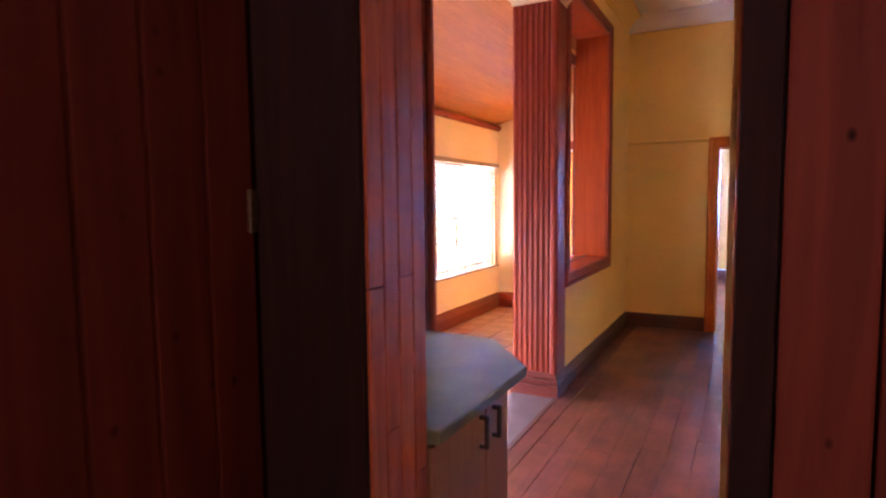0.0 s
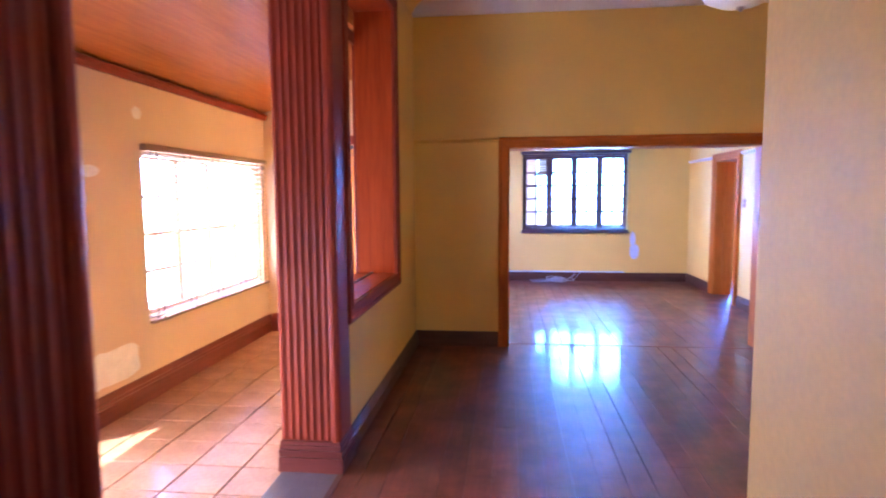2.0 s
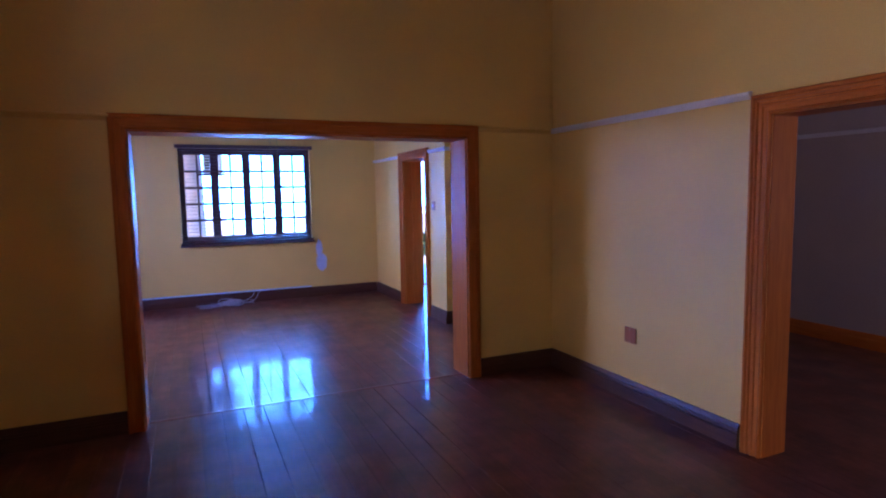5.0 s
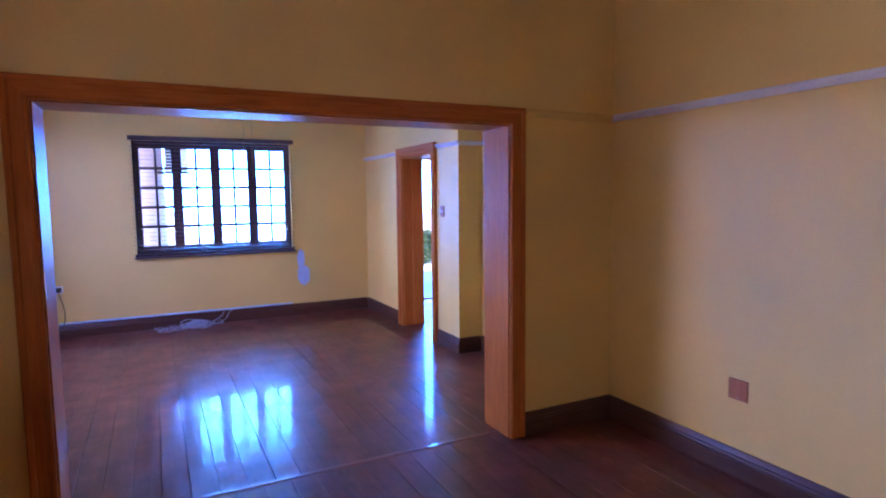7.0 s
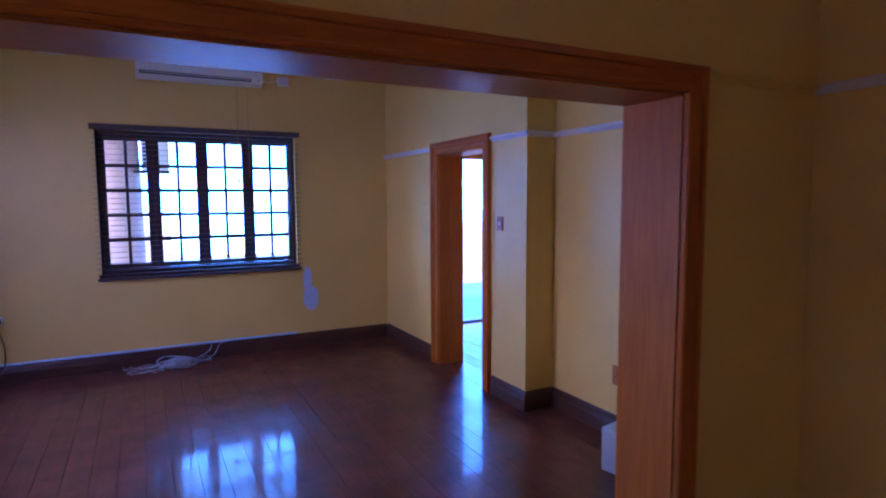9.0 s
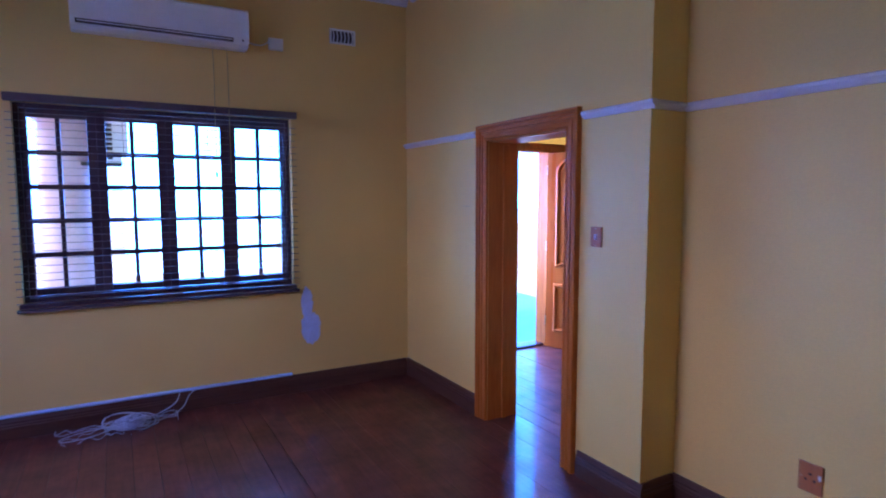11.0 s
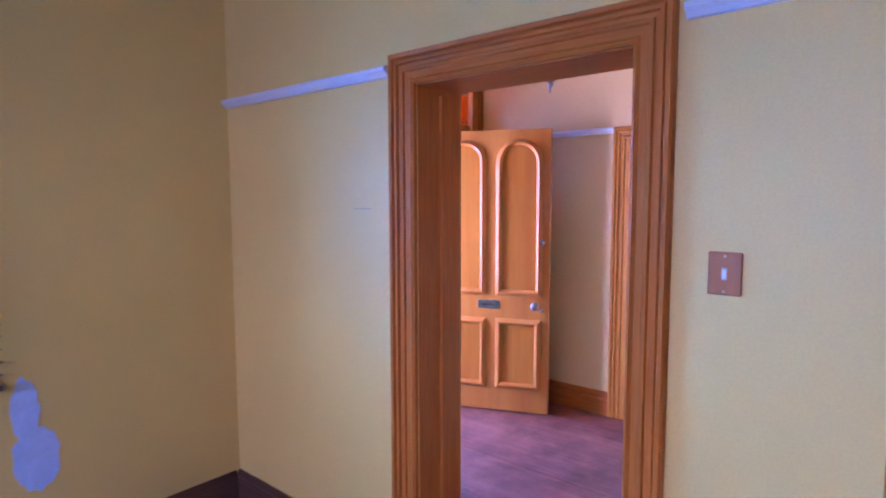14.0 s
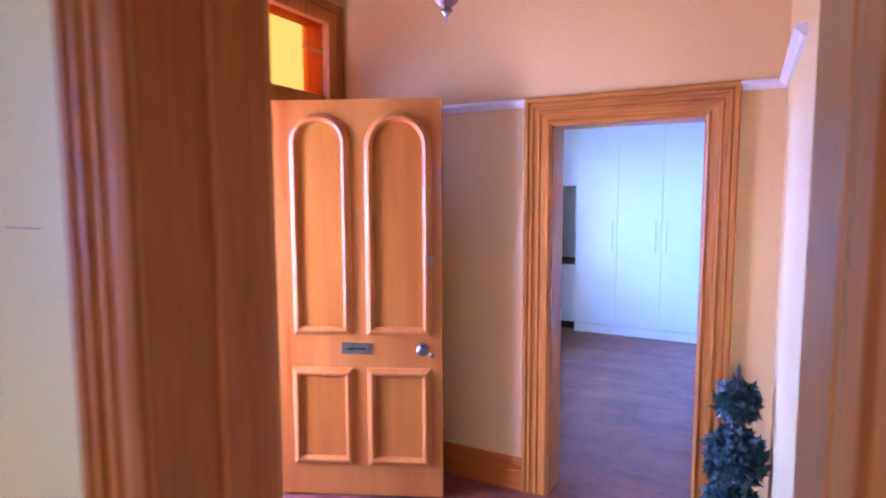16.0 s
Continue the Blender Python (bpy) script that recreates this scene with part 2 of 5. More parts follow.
KNOTTY = wood("knotty_red_stain", (0.18, 0.031, 0.020), (0.055, 0.010, 0.008), 0.55, ring=3.0, knots=True, gloss=0.06)
REVEAL = wood("worn_red_brown_reveal", (0.50, 0.11, 0.042), (0.24, 0.042, 0.018), 0.5, ring=7.0, fine=0.6, gloss=0.15)
DOOR_WOOD = wood("golden_door_timber", (0.60, 0.22, 0.038), (0.45, 0.12, 0.02), 0.3, coat=0.2, gloss=0.4, fine=0.22)
DOOR_TRIM = wood("golden_door_moulding", (0.63, 0.235, 0.05), (0.50, 0.16, 0.03), 0.32, coat=0.08, gloss=0.3, fine=0.22)
PANEL_WOOD = wood("golden_door_panel", (0.60, 0.225, 0.030), (0.42, 0.115, 0.016), 0.3, coat=0.2, gloss=0.4, fine=0.22)
SLATE_STEP = material("slate_threshold", (0.10, 0.085, 0.10), 0.35, spread=0.15, scale=6, fine=50)
PALE_FRAME = material("pale_window_paint", (0.72, 0.55, 0.38), 0.45, spread=0.05, scale=6)
LANTERN = material("etched_silver", (0.55, 0.42, 0.40), 0.35, 0.9, spread=0.35, scale=45, fine=160, bump=0.4)
BARK = material("dark_bark", (0.06, 0.04, 0.05), 0.8, spread=0.2, scale=20)
IVY = material("blue_green_ivy", (0.035, 0.10, 0.10), 0.45, spread=0.35, scale=14, fine=50)
LEAF = material("garden_leaf", (0.07, 0.12, 0.04), 0.55, spread=0.3, scale=6, fine=40)
PEWTER_PALE = material("brushed_steel", (0.6, 0.62, 0.65), 0.3, 1.0, spread=0.05, scale=20)
CORD = material("beige_cord", (0.45, 0.34, 0.16), 0.7)
CABLE = material("white_cable_sheath", (0.40, 0.47, 0.60), 0.5, spread=0.12, scale=20)
PALE_PANEL = material("grey_panel", (0.42, 0.44, 0.47), 0.5)
FILLER_WHITE = material("white_filler", (0.88, 0.86, 0.86), 0.8, spread=0.06, scale=12)
# Filler and trunking are white; the blue window light is in their colour.
FILLER_BLUE_LIT = material("blue_lit_white_filler", (0.50, 0.58, 0.84), 0.8, spread=0.08, scale=12)
TRUNKING = material("blue_lit_white_trunking", (0.40, 0.60, 0.90), 0.4, spread=0.03, scale=5)
PLUM_DARK = wood("dark_plum_stain", (0.15, 0.034, 0.03), (0.08, 0.018, 0.016), 0.4, "x")
PORCH = material("blue_green_porch_tile", (0.09, 0.22, 0.23), 0.5, spread=0.12, scale=3)
RENDERED = material("white_render", (0.80, 0.79, 0.77), 0.8, spread=0.05, scale=2)
SOFFIT = wood("brown_soffit_timber", (0.20, 0.10, 0.07), (0.12, 0.055, 0.04), 0.6, "x")
# Glowing sheet in place of the overexposed sky; its blue tints floor reflections.
SKY_GLOW = bpy.data.materials.new("sky_glow_sheet")
SKY_GLOW.use_nodes = True
SKY_GLOW.node_tree.nodes["Principled BSDF"].inputs["Base Color"].default_value = (0.3, 0.4, 0.5, 1)
SKY_GLOW.node_tree.nodes["Principled BSDF"].inputs["Emission Color"].default_value = (0.042, 0.25, 1.0, 1)
SKY_GLOW.node_tree.nodes["Principled BSDF"].inputs["Emission Strength"].default_value = 25.0
# Warm copy of the glow; also a fill for sunroom and dining room.
WEST_GLOW = SKY_GLOW.copy()
WEST_GLOW.name = "bright_warm_haze"
WEST_GLOW.node_tree.nodes["Principled BSDF"].inputs["Emission Color"].default_value = (1.0, 0.95, 0.9, 1)
WEST_GLOW.node_tree.nodes["Principled BSDF"].inputs["Emission Strength"].default_value = 4.6
PINK = material("pinkish_column_paint", (0.62, 0.44, 0.44), 0.6, spread=0.08, scale=4)
AMBER = glass("amber_glass", (0.42, 0.055, 0.003))


# ---- mesh helpers ----
def box(bm, x0, x1, y0, y1, z0, z1, bevel=0.0):
    """A box between two corners, its edges rounded off if asked."""
    made = bmesh.ops.create_cube(bm, size=1)["verts"]
    for v in made:
        v.co = ((x0 + x1) / 2 + v.co.x * (x1 - x0), (y0 + y1) / 2 + v.co.y * (y1 - y0), (z0 + z1) / 2 + v.co.z * (z1 - z0))
    if bevel:
        edges = {e for v in made for e in v.link_edges}
        bmesh.ops.bevel(bm, geom=list(edges), offset=bevel, segments=2, affect="EDGES", profile=0.6)
    return bm


def ob_from(name, bm, mat):
    me = bpy.data.meshes.new(name)
    bmesh.ops.recalc_face_normals(bm, faces=bm.faces)
    bm.to_mesh(me)
    bm.free()
    me.materials.append(mat)
    return new(name, me)


def part(name, bm, mat, parent, label="", smooth=False):
    """A mesh of its own under a thing or under a part."""
    ob = ob_from(name, bm, mat)
    ob.parent = parent
    if parent is not None:
        ob.matrix_parent_inverse = Matrix.Identity(4)
    if smooth:
        for p in ob.data.polygons:
            p.use_smooth = True
    if label:
        tagged(ob, label)
    return ob


def boxpart(name, parent, mat, *b, bevel=0.0, label=""):
    return part(name, box(bmesh.new(), *b, bevel=bevel), mat, parent, label)


def thing(name, m, label, category, group="", kind=""):
    e = new(name)
    e.matrix_world = m
    return tagged(e, label, category, group, kind)


def structure(name, bm, mat, label, category):
    return tagged(ob_from(name, bm, mat), label, category, "", "structure")


def wall(name, axis, at, thick, a0, a1, z1, holes, mat, label, z0=0.0):
    """A wall with rectangular openings right through it. axis: the one that it runs along; at: its face, thick: from there."""
    bm = bmesh.new()
    lo, hi = min(at, at + thick), max(at, at + thick)

    def piece(u0, u1, w0, w1):
        if u1 - u0 > 1e-4 and w1 - w0 > 1e-4:
            if axis == "x":
                box(bm, u0, u1, lo, hi, w0, w1)
            else:
                box(bm, lo, hi, u0, u1, w0, w1)

    u = a0
    for h0, h1, b, top in sorted(holes):
        piece(u, h0, z0, z1)
        piece(h0, h1, z0, b)
        piece(h0, h1, top, z1)
        u = h1
    piece(u, a1, z0, z1)
    return structure(name, bm, mat, label, "wall")


def prism(bm, profile, along, a0, a1, place):
    """A moulding: a closed profile of (u, v) drawn out from a0 to a1; place(u, v, a) gives the point."""
    first = [bm.verts.new(place(u, v, a0)) for u, v in profile]
    last = [bm.verts.new(place(u, v, a1)) for u, v in profile]
    n = len(profile)
    for i in range(n):
        bm.faces.new((first[i], first[(i + 1) % n], last[(i + 1) % n], last[i]))
    bm.faces.new(first)
    bm.faces.new(last)
    return bm


CEIL = 3.42
# plan: faces of the walls
XL, XR = -0.83, 3.365            # dining room
Y0, YO = 2.29, 7.43              # dining room, near wall and wide opening
YB, YW = 7.72, 12.05             # lounge
XD, XS = 3.2, 3.455              # lounge door wall and the set-back beyond its corner
XSUN, YSUN = -2.6, 7.9          # sunroom
X2, YH, YF = 5.546, 9.87, 12.2   # hall
XCUP = 9.3                       # bedroom wardrobes
DOOR = (9.94, 10.75, 2.0)        # lounge doorway
HALL_DOOR = (10.178, 10.885, 1.945)
SIDE_DOOR = (4.5, 5.37, 1.94)
WIDE = (0.108, 2.53, 1.985)

# ---- setting ----
floor = structure("floor", box(bmesh.new(), XL, XS + 0.1, -1.4, 12.1, -0.3, -0.03), GAP, "polished reddish brown wooden board floor", "floor")
floor_hall = structure("floor_hall", box(bmesh.new(), XS + 0.1, 10.0, 8.4, 12.45, -0.3, -0.03), GAP, "worn reddish brown wooden board floor in the hall", "floor")
floor_sunroom = structure("floor_sunroom", box(bmesh.new(), XSUN - 0.13, XL, 1.0, 9.2, -0.3, -0.012), GROUT, "terracotta tiled floor of the sunroom", "floor")
structure("floor_side_room", box(bmesh.new(), XR, 6.5, 2.6, 7.42, -0.3, -0.001), BOARD, "dark wooden floor of the side room", "floor")
structure("ground", box(bmesh.new(), -400, 400, -400, 400, -0.6, -0.32), GROUND, "pale sunlit paving round the house", "ground")

wall("wall_opening", "x", YO, YB - YO, XL - 0.31, XS + 0.2, CEIL, [(WIDE[0], WIDE[1], 0, WIDE[2])], YELLOW, "ochre yellow plaster wall with a wide opening")
wall("wall_sunroom_beyond", "y", -1.1, -0.04, YB, YSUN, CEIL, [], SUNWALL, "peach plaster wall of the sunroom")
wall("wall_sunroom_side", "y", XL, -0.31, 1.5, YO, CEIL, [(2.825, 4.72, 0, 2.9), (4.97, 6.38, 0.86, 3.02)], YELLOW, "ochre yellow plaster wall with a timber-lined opening")
wall("wall_dining_right", "y", XR, 0.2, 2.0, YO, CEIL, [(SIDE_DOOR[0], SIDE_DOOR[1], 0, SIDE_DOOR[2])], YELLOW, "ochre yellow plaster wall with a doorway")
wall("wall_dining_near", "x", Y0, -0.299, 0.352, XR + 0.2, CEIL, [], YELLOW, "ochre yellow plaster wall end")
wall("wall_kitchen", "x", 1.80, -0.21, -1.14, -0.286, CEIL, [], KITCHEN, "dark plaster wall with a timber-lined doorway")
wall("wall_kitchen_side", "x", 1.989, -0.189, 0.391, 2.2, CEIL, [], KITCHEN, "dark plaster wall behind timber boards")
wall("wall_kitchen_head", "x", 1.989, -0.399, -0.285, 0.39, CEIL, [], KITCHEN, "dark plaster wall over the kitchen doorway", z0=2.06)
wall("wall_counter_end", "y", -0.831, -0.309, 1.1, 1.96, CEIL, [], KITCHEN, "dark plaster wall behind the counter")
wall("wall_lounge_far", "x", YW, 0.28, -1.1, XD, CEIL, [(0.36, 2.17, 0.9, 2.24)], YELLOW, "ochre yellow plaster wall with a paned window")
wall("wall_lounge_pier", "y", XD, 0.455, 9.35, 9.6, CEIL, [], YELLOW, "ochre yellow plaster wall corner")
wall("wall_lounge_door", "y", XD, 0.245, 9.6, YW + 0.28, CEIL, [(DOOR[0], DOOR[1], 0, DOOR[2])], YELLOW, "ochre yellow plaster wall with a doorway")
wall("wall_lounge_setback", "y", XS, 0.2, YB, 9.349, CEIL, [], YELLOW, "ochre yellow plaster wall set back beside the door")
wall("wall_lounge_left", "y", -0.9, -0.2, YB, YW, CEIL, [(9.05, 10.85, 0.9, 2.1)], YELLOW, "ochre yellow plaster wall")
wall("wall_sunroom_window", "y", XSUN, -0.13, 1.0, 9.2, 2.7, [(2.7, 4.7, 0, 1.3), (5.72, 7.78, 0.59, 1.89)], SUNWALL, "peach plaster wall with a wide window")
wall("wall_sunroom_end", "x", YSUN, 0.13, XSUN, -1.1, CEIL, [(-2.2, -1.5, 0, 2.08)], SUNWALL, "peach plaster end wall of the sunroom with a doorway")
wall("wall_sunroom_near", "x", 1.3, -0.2, XSUN - 0.13, -1.14, CEIL, [], SUNWALL, "peach plaster wall of the sunroom")
wall("wall_washroom_far", "x", 8.8, 0.2, XSUN, -1.1, CEIL, [(-2.45, -2.0, 0.45, 1.88)], WARDROBE, "pale washroom wall with a window")
wall("wall_washroom_right", "y", -1.101, -0.12, YSUN + 0.13, 8.8, CEIL, [], WARDROBE, "pale washroom wall")
wall("wall_hall_far", "y", X2, 0.2, 8.4, YF, CEIL, [(HALL_DOOR[0], HALL_DOOR[1], 0, HALL_DOOR[2])], HALL, "peach plaster hall wall with a doorway")
wall("wall_hall_right", "x", YH, -0.2, XD + 0.22, X2, CEIL, [], HALL, "peach plaster hall wall")
wall("wall_front", "x", YF, 0.25, XD + 0.22, 10.2, CEIL, [(4.0, 5.5, 0, 2.66), (6.7, 8.5, 0.8, 2.3)], HALL, "peach plaster front wall with the front door")
wall("wall_bedroom_far", "y", 9.95, 0.2, 8.0, YF, CEIL, [], WARDROBE, "white bedroom wall")
wall("wall_bedroom_near", "x", 8.4, -0.2, X2, 10.15, CEIL, [], WARDROBE, "white bedroom wall")
wall("wall_side_room", "y", 6.3, 0.2, 2.6, 7.7, CEIL, [], SIDEWALL, "plain plum-grey wall of the side room")
wall("wall_side_room_near", "x", 2.8, -0.2, XR + 0.2, 6.5, CEIL, [(4.6, 5.9, 0.9, 2.2)], SIDEWALL, "plain wall of the side room")
wall("wall_side_room_far", "x", YO + 0.1, 0.2, XS + 0.2, 6.5, CEIL, [], SIDEWALL, "plain wall of the side room")
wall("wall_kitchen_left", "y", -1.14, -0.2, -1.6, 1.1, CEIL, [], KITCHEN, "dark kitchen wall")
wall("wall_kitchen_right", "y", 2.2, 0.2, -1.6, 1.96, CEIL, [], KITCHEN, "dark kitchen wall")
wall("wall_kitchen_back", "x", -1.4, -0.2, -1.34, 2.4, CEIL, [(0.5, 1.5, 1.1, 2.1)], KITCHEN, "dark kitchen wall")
structure("ceiling", box(bmesh.new(), -1.34, 10.2, -1.6, 12.45, CEIL, CEIL + 0.2), WHITE_CEIL, "white painted ceiling", "ceiling")

bm = bmesh.new()
X_TOP, SLOPE = -1.139, 0.33
for n in range(15):
    u0, u1 = XSUN - 0.13 + n * 0.104, XSUN - 0.13 + (n + 1) * 0.104 - 0.0006
    z0 = 2.44 + (u0 - XSUN) * SLOPE
    z1 = 2.44 + (u1 - XSUN) * SLOPE
    prism(bm, [(u0, z0), (u0, z0 + 0.05), (u1, z1 + 0.05), (u1, z1)], "y", 1.1, 9.2, lambda u, v, a: (u, a, v))
prism(bm, [(XSUN - 0.2, 2.46), (XSUN - 0.2, 2.56), (X_TOP, 3.1), (X_TOP, 2.98)], "y", 1.1, 9.2, lambda u, v, a: (u, a, v))
structure("ceiling_sunroom", bm, CEIL_WOOD, "sloping ceiling of orange varnished boards", "ceiling")

# ---- mouldings ----
SKIRT = [(0, 0), (0.024, 0), (0.024, 0.085), (0.019, 0.092), (0.022, 0.1), (0.016, 0.112), (0.019, 0.12), (0.01, 0.142), (0.008, 0.15), (0, 0.15)]
RAIL = [(0, 0), (0.012, 0.002), (0.02, 0.014), (0.034, 0.024), (0.034, 0.036), (0.022, 0.042), (0, 0.044)]
CORNICE = [(0, 0), (0.03, 0), (0.04, 0.03), (0.09, 0.09), (0.15, 0.13), (0.15, 0.16), (0, 0.16)]


def moulding(name, profile, axis, face, out, a0, a1, z, mat, label, category="baseboard", grow=1.0):
    """A length of moulding on a wall's face. axis: along which it runs; out: the way that the wall faces (+1 or -1)."""
    bm = bmesh.new()
    if axis == "x":
        prism(bm, profile, axis, a0, a1, lambda u, v, a: (a, face + out * u * grow, z + v * grow))
    else:
        prism(bm, profile, axis, a0, a1, lambda u, v, a: (face + out * u * grow, a, z + v * grow))
    return structure(name, bm, mat, label, category)


DARK = "dark brown stained wooden baseboard"
moulding("baseboard", SKIRT, "x", YO, -1, XL, 0.022, 0, DARK_WOOD_X, DARK)
moulding("baseboard", SKIRT, "x", YO, -1, 2.635, XR, 0, DARK_WOOD_X, DARK)
moulding("baseboard", SKIRT, "y", XL, 1, 4.90, YO - 0.024, 0, DARK_WOOD, DARK)
moulding("baseboard", SKIRT, "y", XR, -1, 5.51, YO - 0.024, 0, DARK_WOOD, DARK)
moulding("baseboard", SKIRT, "y", XR, -1, Y0, 4.36, 0, DARK_WOOD, DARK)
moulding("baseboard", SKIRT, "x", Y0, 1, 0.37, XR - 0.024, 0, DARK_WOOD_X, DARK)
moulding("baseboard", SKIRT, "x", YW, -1, -0.9, XD - 0.024, 0, DARK_WOOD_X, DARK)
moulding("baseboard", SKIRT, "y", XD, -1, 10.885, YW, 0, DARK_WOOD, DARK)
moulding("baseboard", SKIRT, "y", XD, -1, 9.326, 9.805, 0, DARK_WOOD, DARK)
moulding("baseboard", SKIRT, "x", 9.35, -1, XD, XS - 0.024, 0, DARK_WOOD_X, DARK)
moulding("baseboard", SKIRT, "y", XS, -1, YB, 9.35, 0, DARK_WOOD, DARK)
moulding("baseboard", SKIRT, "y", -0.9, 1, YB, YW - 0.024, 0, DARK_WOOD, DARK)
moulding("baseboard", SKIRT, "y", XSUN, 1, 4.75, YSUN, 0, PLUM_WOOD_Y, "reddish brown moulded baseboard", grow=1.3)
moulding("baseboard", SKIRT, "x", YSUN, -1, XSUN + 0.03, -2.31, 0, RED_WOOD, "reddish brown moulded baseboard", grow=1.35)
moulding("baseboard", SKIRT, "y", X2, -1, 11.02, YF, 0, ORANGE_WOOD_Y, "orange varnished wooden baseboard", grow=1.15)
moulding("baseboard", SKIRT, "y", X2, -1, YH, 10.05, 0, ORANGE_WOOD_Y, "orange varnished wooden baseboard", grow=1.15)
moulding("baseboard", SKIRT, "x", YH, 1, XD + 0.22, X2 - 0.03, 0, ORANGE_WOOD_X, "orange varnished wooden baseboard", grow=1.15)
moulding("baseboard", SKIRT, "y", 6.3, -1, 2.8, 7.5, 0, ORANGE_WOOD_Y, "orange wooden baseboard of the side room")
WHITE_RAIL = "lilac white painted wooden picture rail"
Z_RAIL = 2.04
moulding("picture_rail", RAIL, "y", XD, -1, 10.885, YW, Z_RAIL, LILAC, WHITE_RAIL, "trim")
moulding("picture_rail", RAIL, "y", XD, -1, 9.316, 9.805, Z_RAIL, LILAC, WHITE_RAIL, "trim")
moulding("picture_rail", RAIL, "x", 9.35, -1, XD, XS - 0.034, Z_RAIL, LILAC, WHITE_RAIL, "trim")
moulding("picture_rail", RAIL, "y", XS, -1, YB, 9.35, Z_RAIL, LILAC, WHITE_RAIL, "trim")
moulding("picture_rail", RAIL, "y", XR, -1, 5.50, YO, Z_RAIL, LILAC, WHITE_RAIL, "trim")
moulding("picture_rail", RAIL, "x", YO, -1, 2.64, XR - 0.034, Z_RAIL, YELLOW, "wooden picture rail painted over in yellow", "trim")
moulding("picture_rail", RAIL, "x", YO, -1, XL, 0.02, Z_RAIL, YELLOW, "wooden picture rail painted over in yellow", "trim")
moulding("picture_rail", RAIL, "y", X2, -1, 11.02, YF, Z_RAIL, WHITE_TRIM, "white painted wooden picture rail", "trim")
moulding("picture_rail", RAIL, "y", X2, -1, YH, 10.05, Z_RAIL, WHITE_TRIM, "white painted wooden picture rail", "trim")
moulding("picture_rail", RAIL, "x", YH, 1, 4.65, X2 - 0.034, Z_RAIL, WHITE_TRIM, "white painted wooden picture rail", "trim")
moulding("picture_rail", RAIL, "y", 6.3, -1, 2.8, 7.5, Z_RAIL, LILAC, WHITE_RAIL, "trim")
COR = "white plaster cornice under the ceiling"
moulding("cornice", CORNICE, "x", YO, -1, XL, XR, CEIL - 0.16, LILAC, COR, "trim")
moulding("cornice", CORNICE, "y", XL, 1, Y0, YO - 0.15, CEIL - 0.16, YELLOW, "plaster cornice painted yellow", "trim")
moulding("cornice", CORNICE, "y", XR, -1, Y0, YO - 0.15, CEIL - 0.16, LILAC, COR, "trim")
moulding("cornice", CORNICE, "x", YW, -1, -0.9, XD, CEIL - 0.16, LILAC, COR, "trim")
moulding("cornice", CORNICE, "y", XD, -1, 9.35, YW - 0.15, CEIL - 0.16, LILAC, COR, "trim")
moulding("trim", [(0, 0), (0.03, 0), (0.05, 0.03), (0.05, 0.06), (0, 0.085)], "y", XSUN, 1, 4.0, YSUN, 2.36, RED_WOOD_Y, "reddish brown wooden cornice strip under the ceiling", "trim")
moulding("trim", [(0, 0), (0.02, 0), (0.026, 0.012), (0.006, 0.02), (0, 0.02)], "x", YW, -1, -0.45, 2.13, 0.152, TRUNKING, "white cable trunking along the baseboard, tinted with blue window light", "trim")

CASING = [(0, 0), (0, 0.016), (0.01, 0.024), (0.02, 0.017), (0.043, 0.017), (0.047, 0.025), (0.056, 0.025), (0.06, 0.018), (0.072, 0.019), (0.076, 0.03), (0.086, 0.031), (0.09, 0.025), (0.096, 0.036), (0.108, 0.038), (0.113, 0.03), (0.113, 0)]
PLAIN_CASING = [(0, 0), (0, 0.02), (0.006, 0.026), (0.018, 0.026), (0.022, 0.02), (0.07, 0.02), (0.075, 0.03), (0.092, 0.034), (0.1, 0.028), (0.1, 0)]


def casing(name, axis, face, out, u0, u1, top, profile, mat, label, sill=None):
    """The mitred casing round an opening: down both sides and over the head, or all round where a sill height is given."""
    bm = bmesh.new()
    rings = []
    corners = [(0, 0), (0, 1), (1, 1), (1, 0)]
    for a, b in corners:
        ring = []
        for w, d in profile:
            u = u1 + w if a else u0 - w
            z = top + w if b else (0.0 if sill is None else sill - w)
            ring.append(bm.verts.new((u, face + out * d, z) if axis == "x" else (face + out * d, u, z)))
        rings.append(ring)
    pairs = [(0, 1), (1, 2), (2, 3)] + ([(3, 0)] if sill is not None else [])
    n = len(profile)
    for i, j in pairs:
        for k in range(n):
            face_made = bm.faces.new((rings[i][k], rings[i][(k + 1) % n], rings[j][(k + 1) % n], rings[j][k]))
            face_made.material_index = 1 if (i, j) in ((1, 2), (3, 0)) else 0
    if sill is None:
        bm.faces.new(rings[0])
        bm.faces.new(rings[3])
    ob = structure(name, bm, mat, label, "door casing")
    ob.data.materials.append(HEAD_GRAIN.get((mat.name, axis), mat))
    return ob


def lining(name, axis, lo, hi, u0, u1, top, mat, label, thick=0.025, sill=None):
    """Boards that line an opening through a wall, from lo to hi across it."""
    bm = bmesh.new()
    z0 = 0.0 if sill is None else sill
    for n, b in enumerate([(u0, u0 + thick, z0, top), (u1 - thick, u1, z0, top), (u0 + thick, u1 - thick, top - thick, top)] + ([(u0 + thick, u1 - thick, z0, z0 + thick)] if sill is not None else [])):
        if axis == "x":
            box(bm, b[0], b[1], lo, hi, b[2], b[3])
        else:
            box(bm, lo, hi, b[0], b[1], b[2], b[3])
        for f in list(bm.faces)[-6:]:
            f.material_index = 1 if n > 1 else 0
    ob = structure(name, bm, mat, label, "door lining")
    ob.data.materials.append(HEAD_GRAIN.get((mat.name, axis), mat))
    return ob


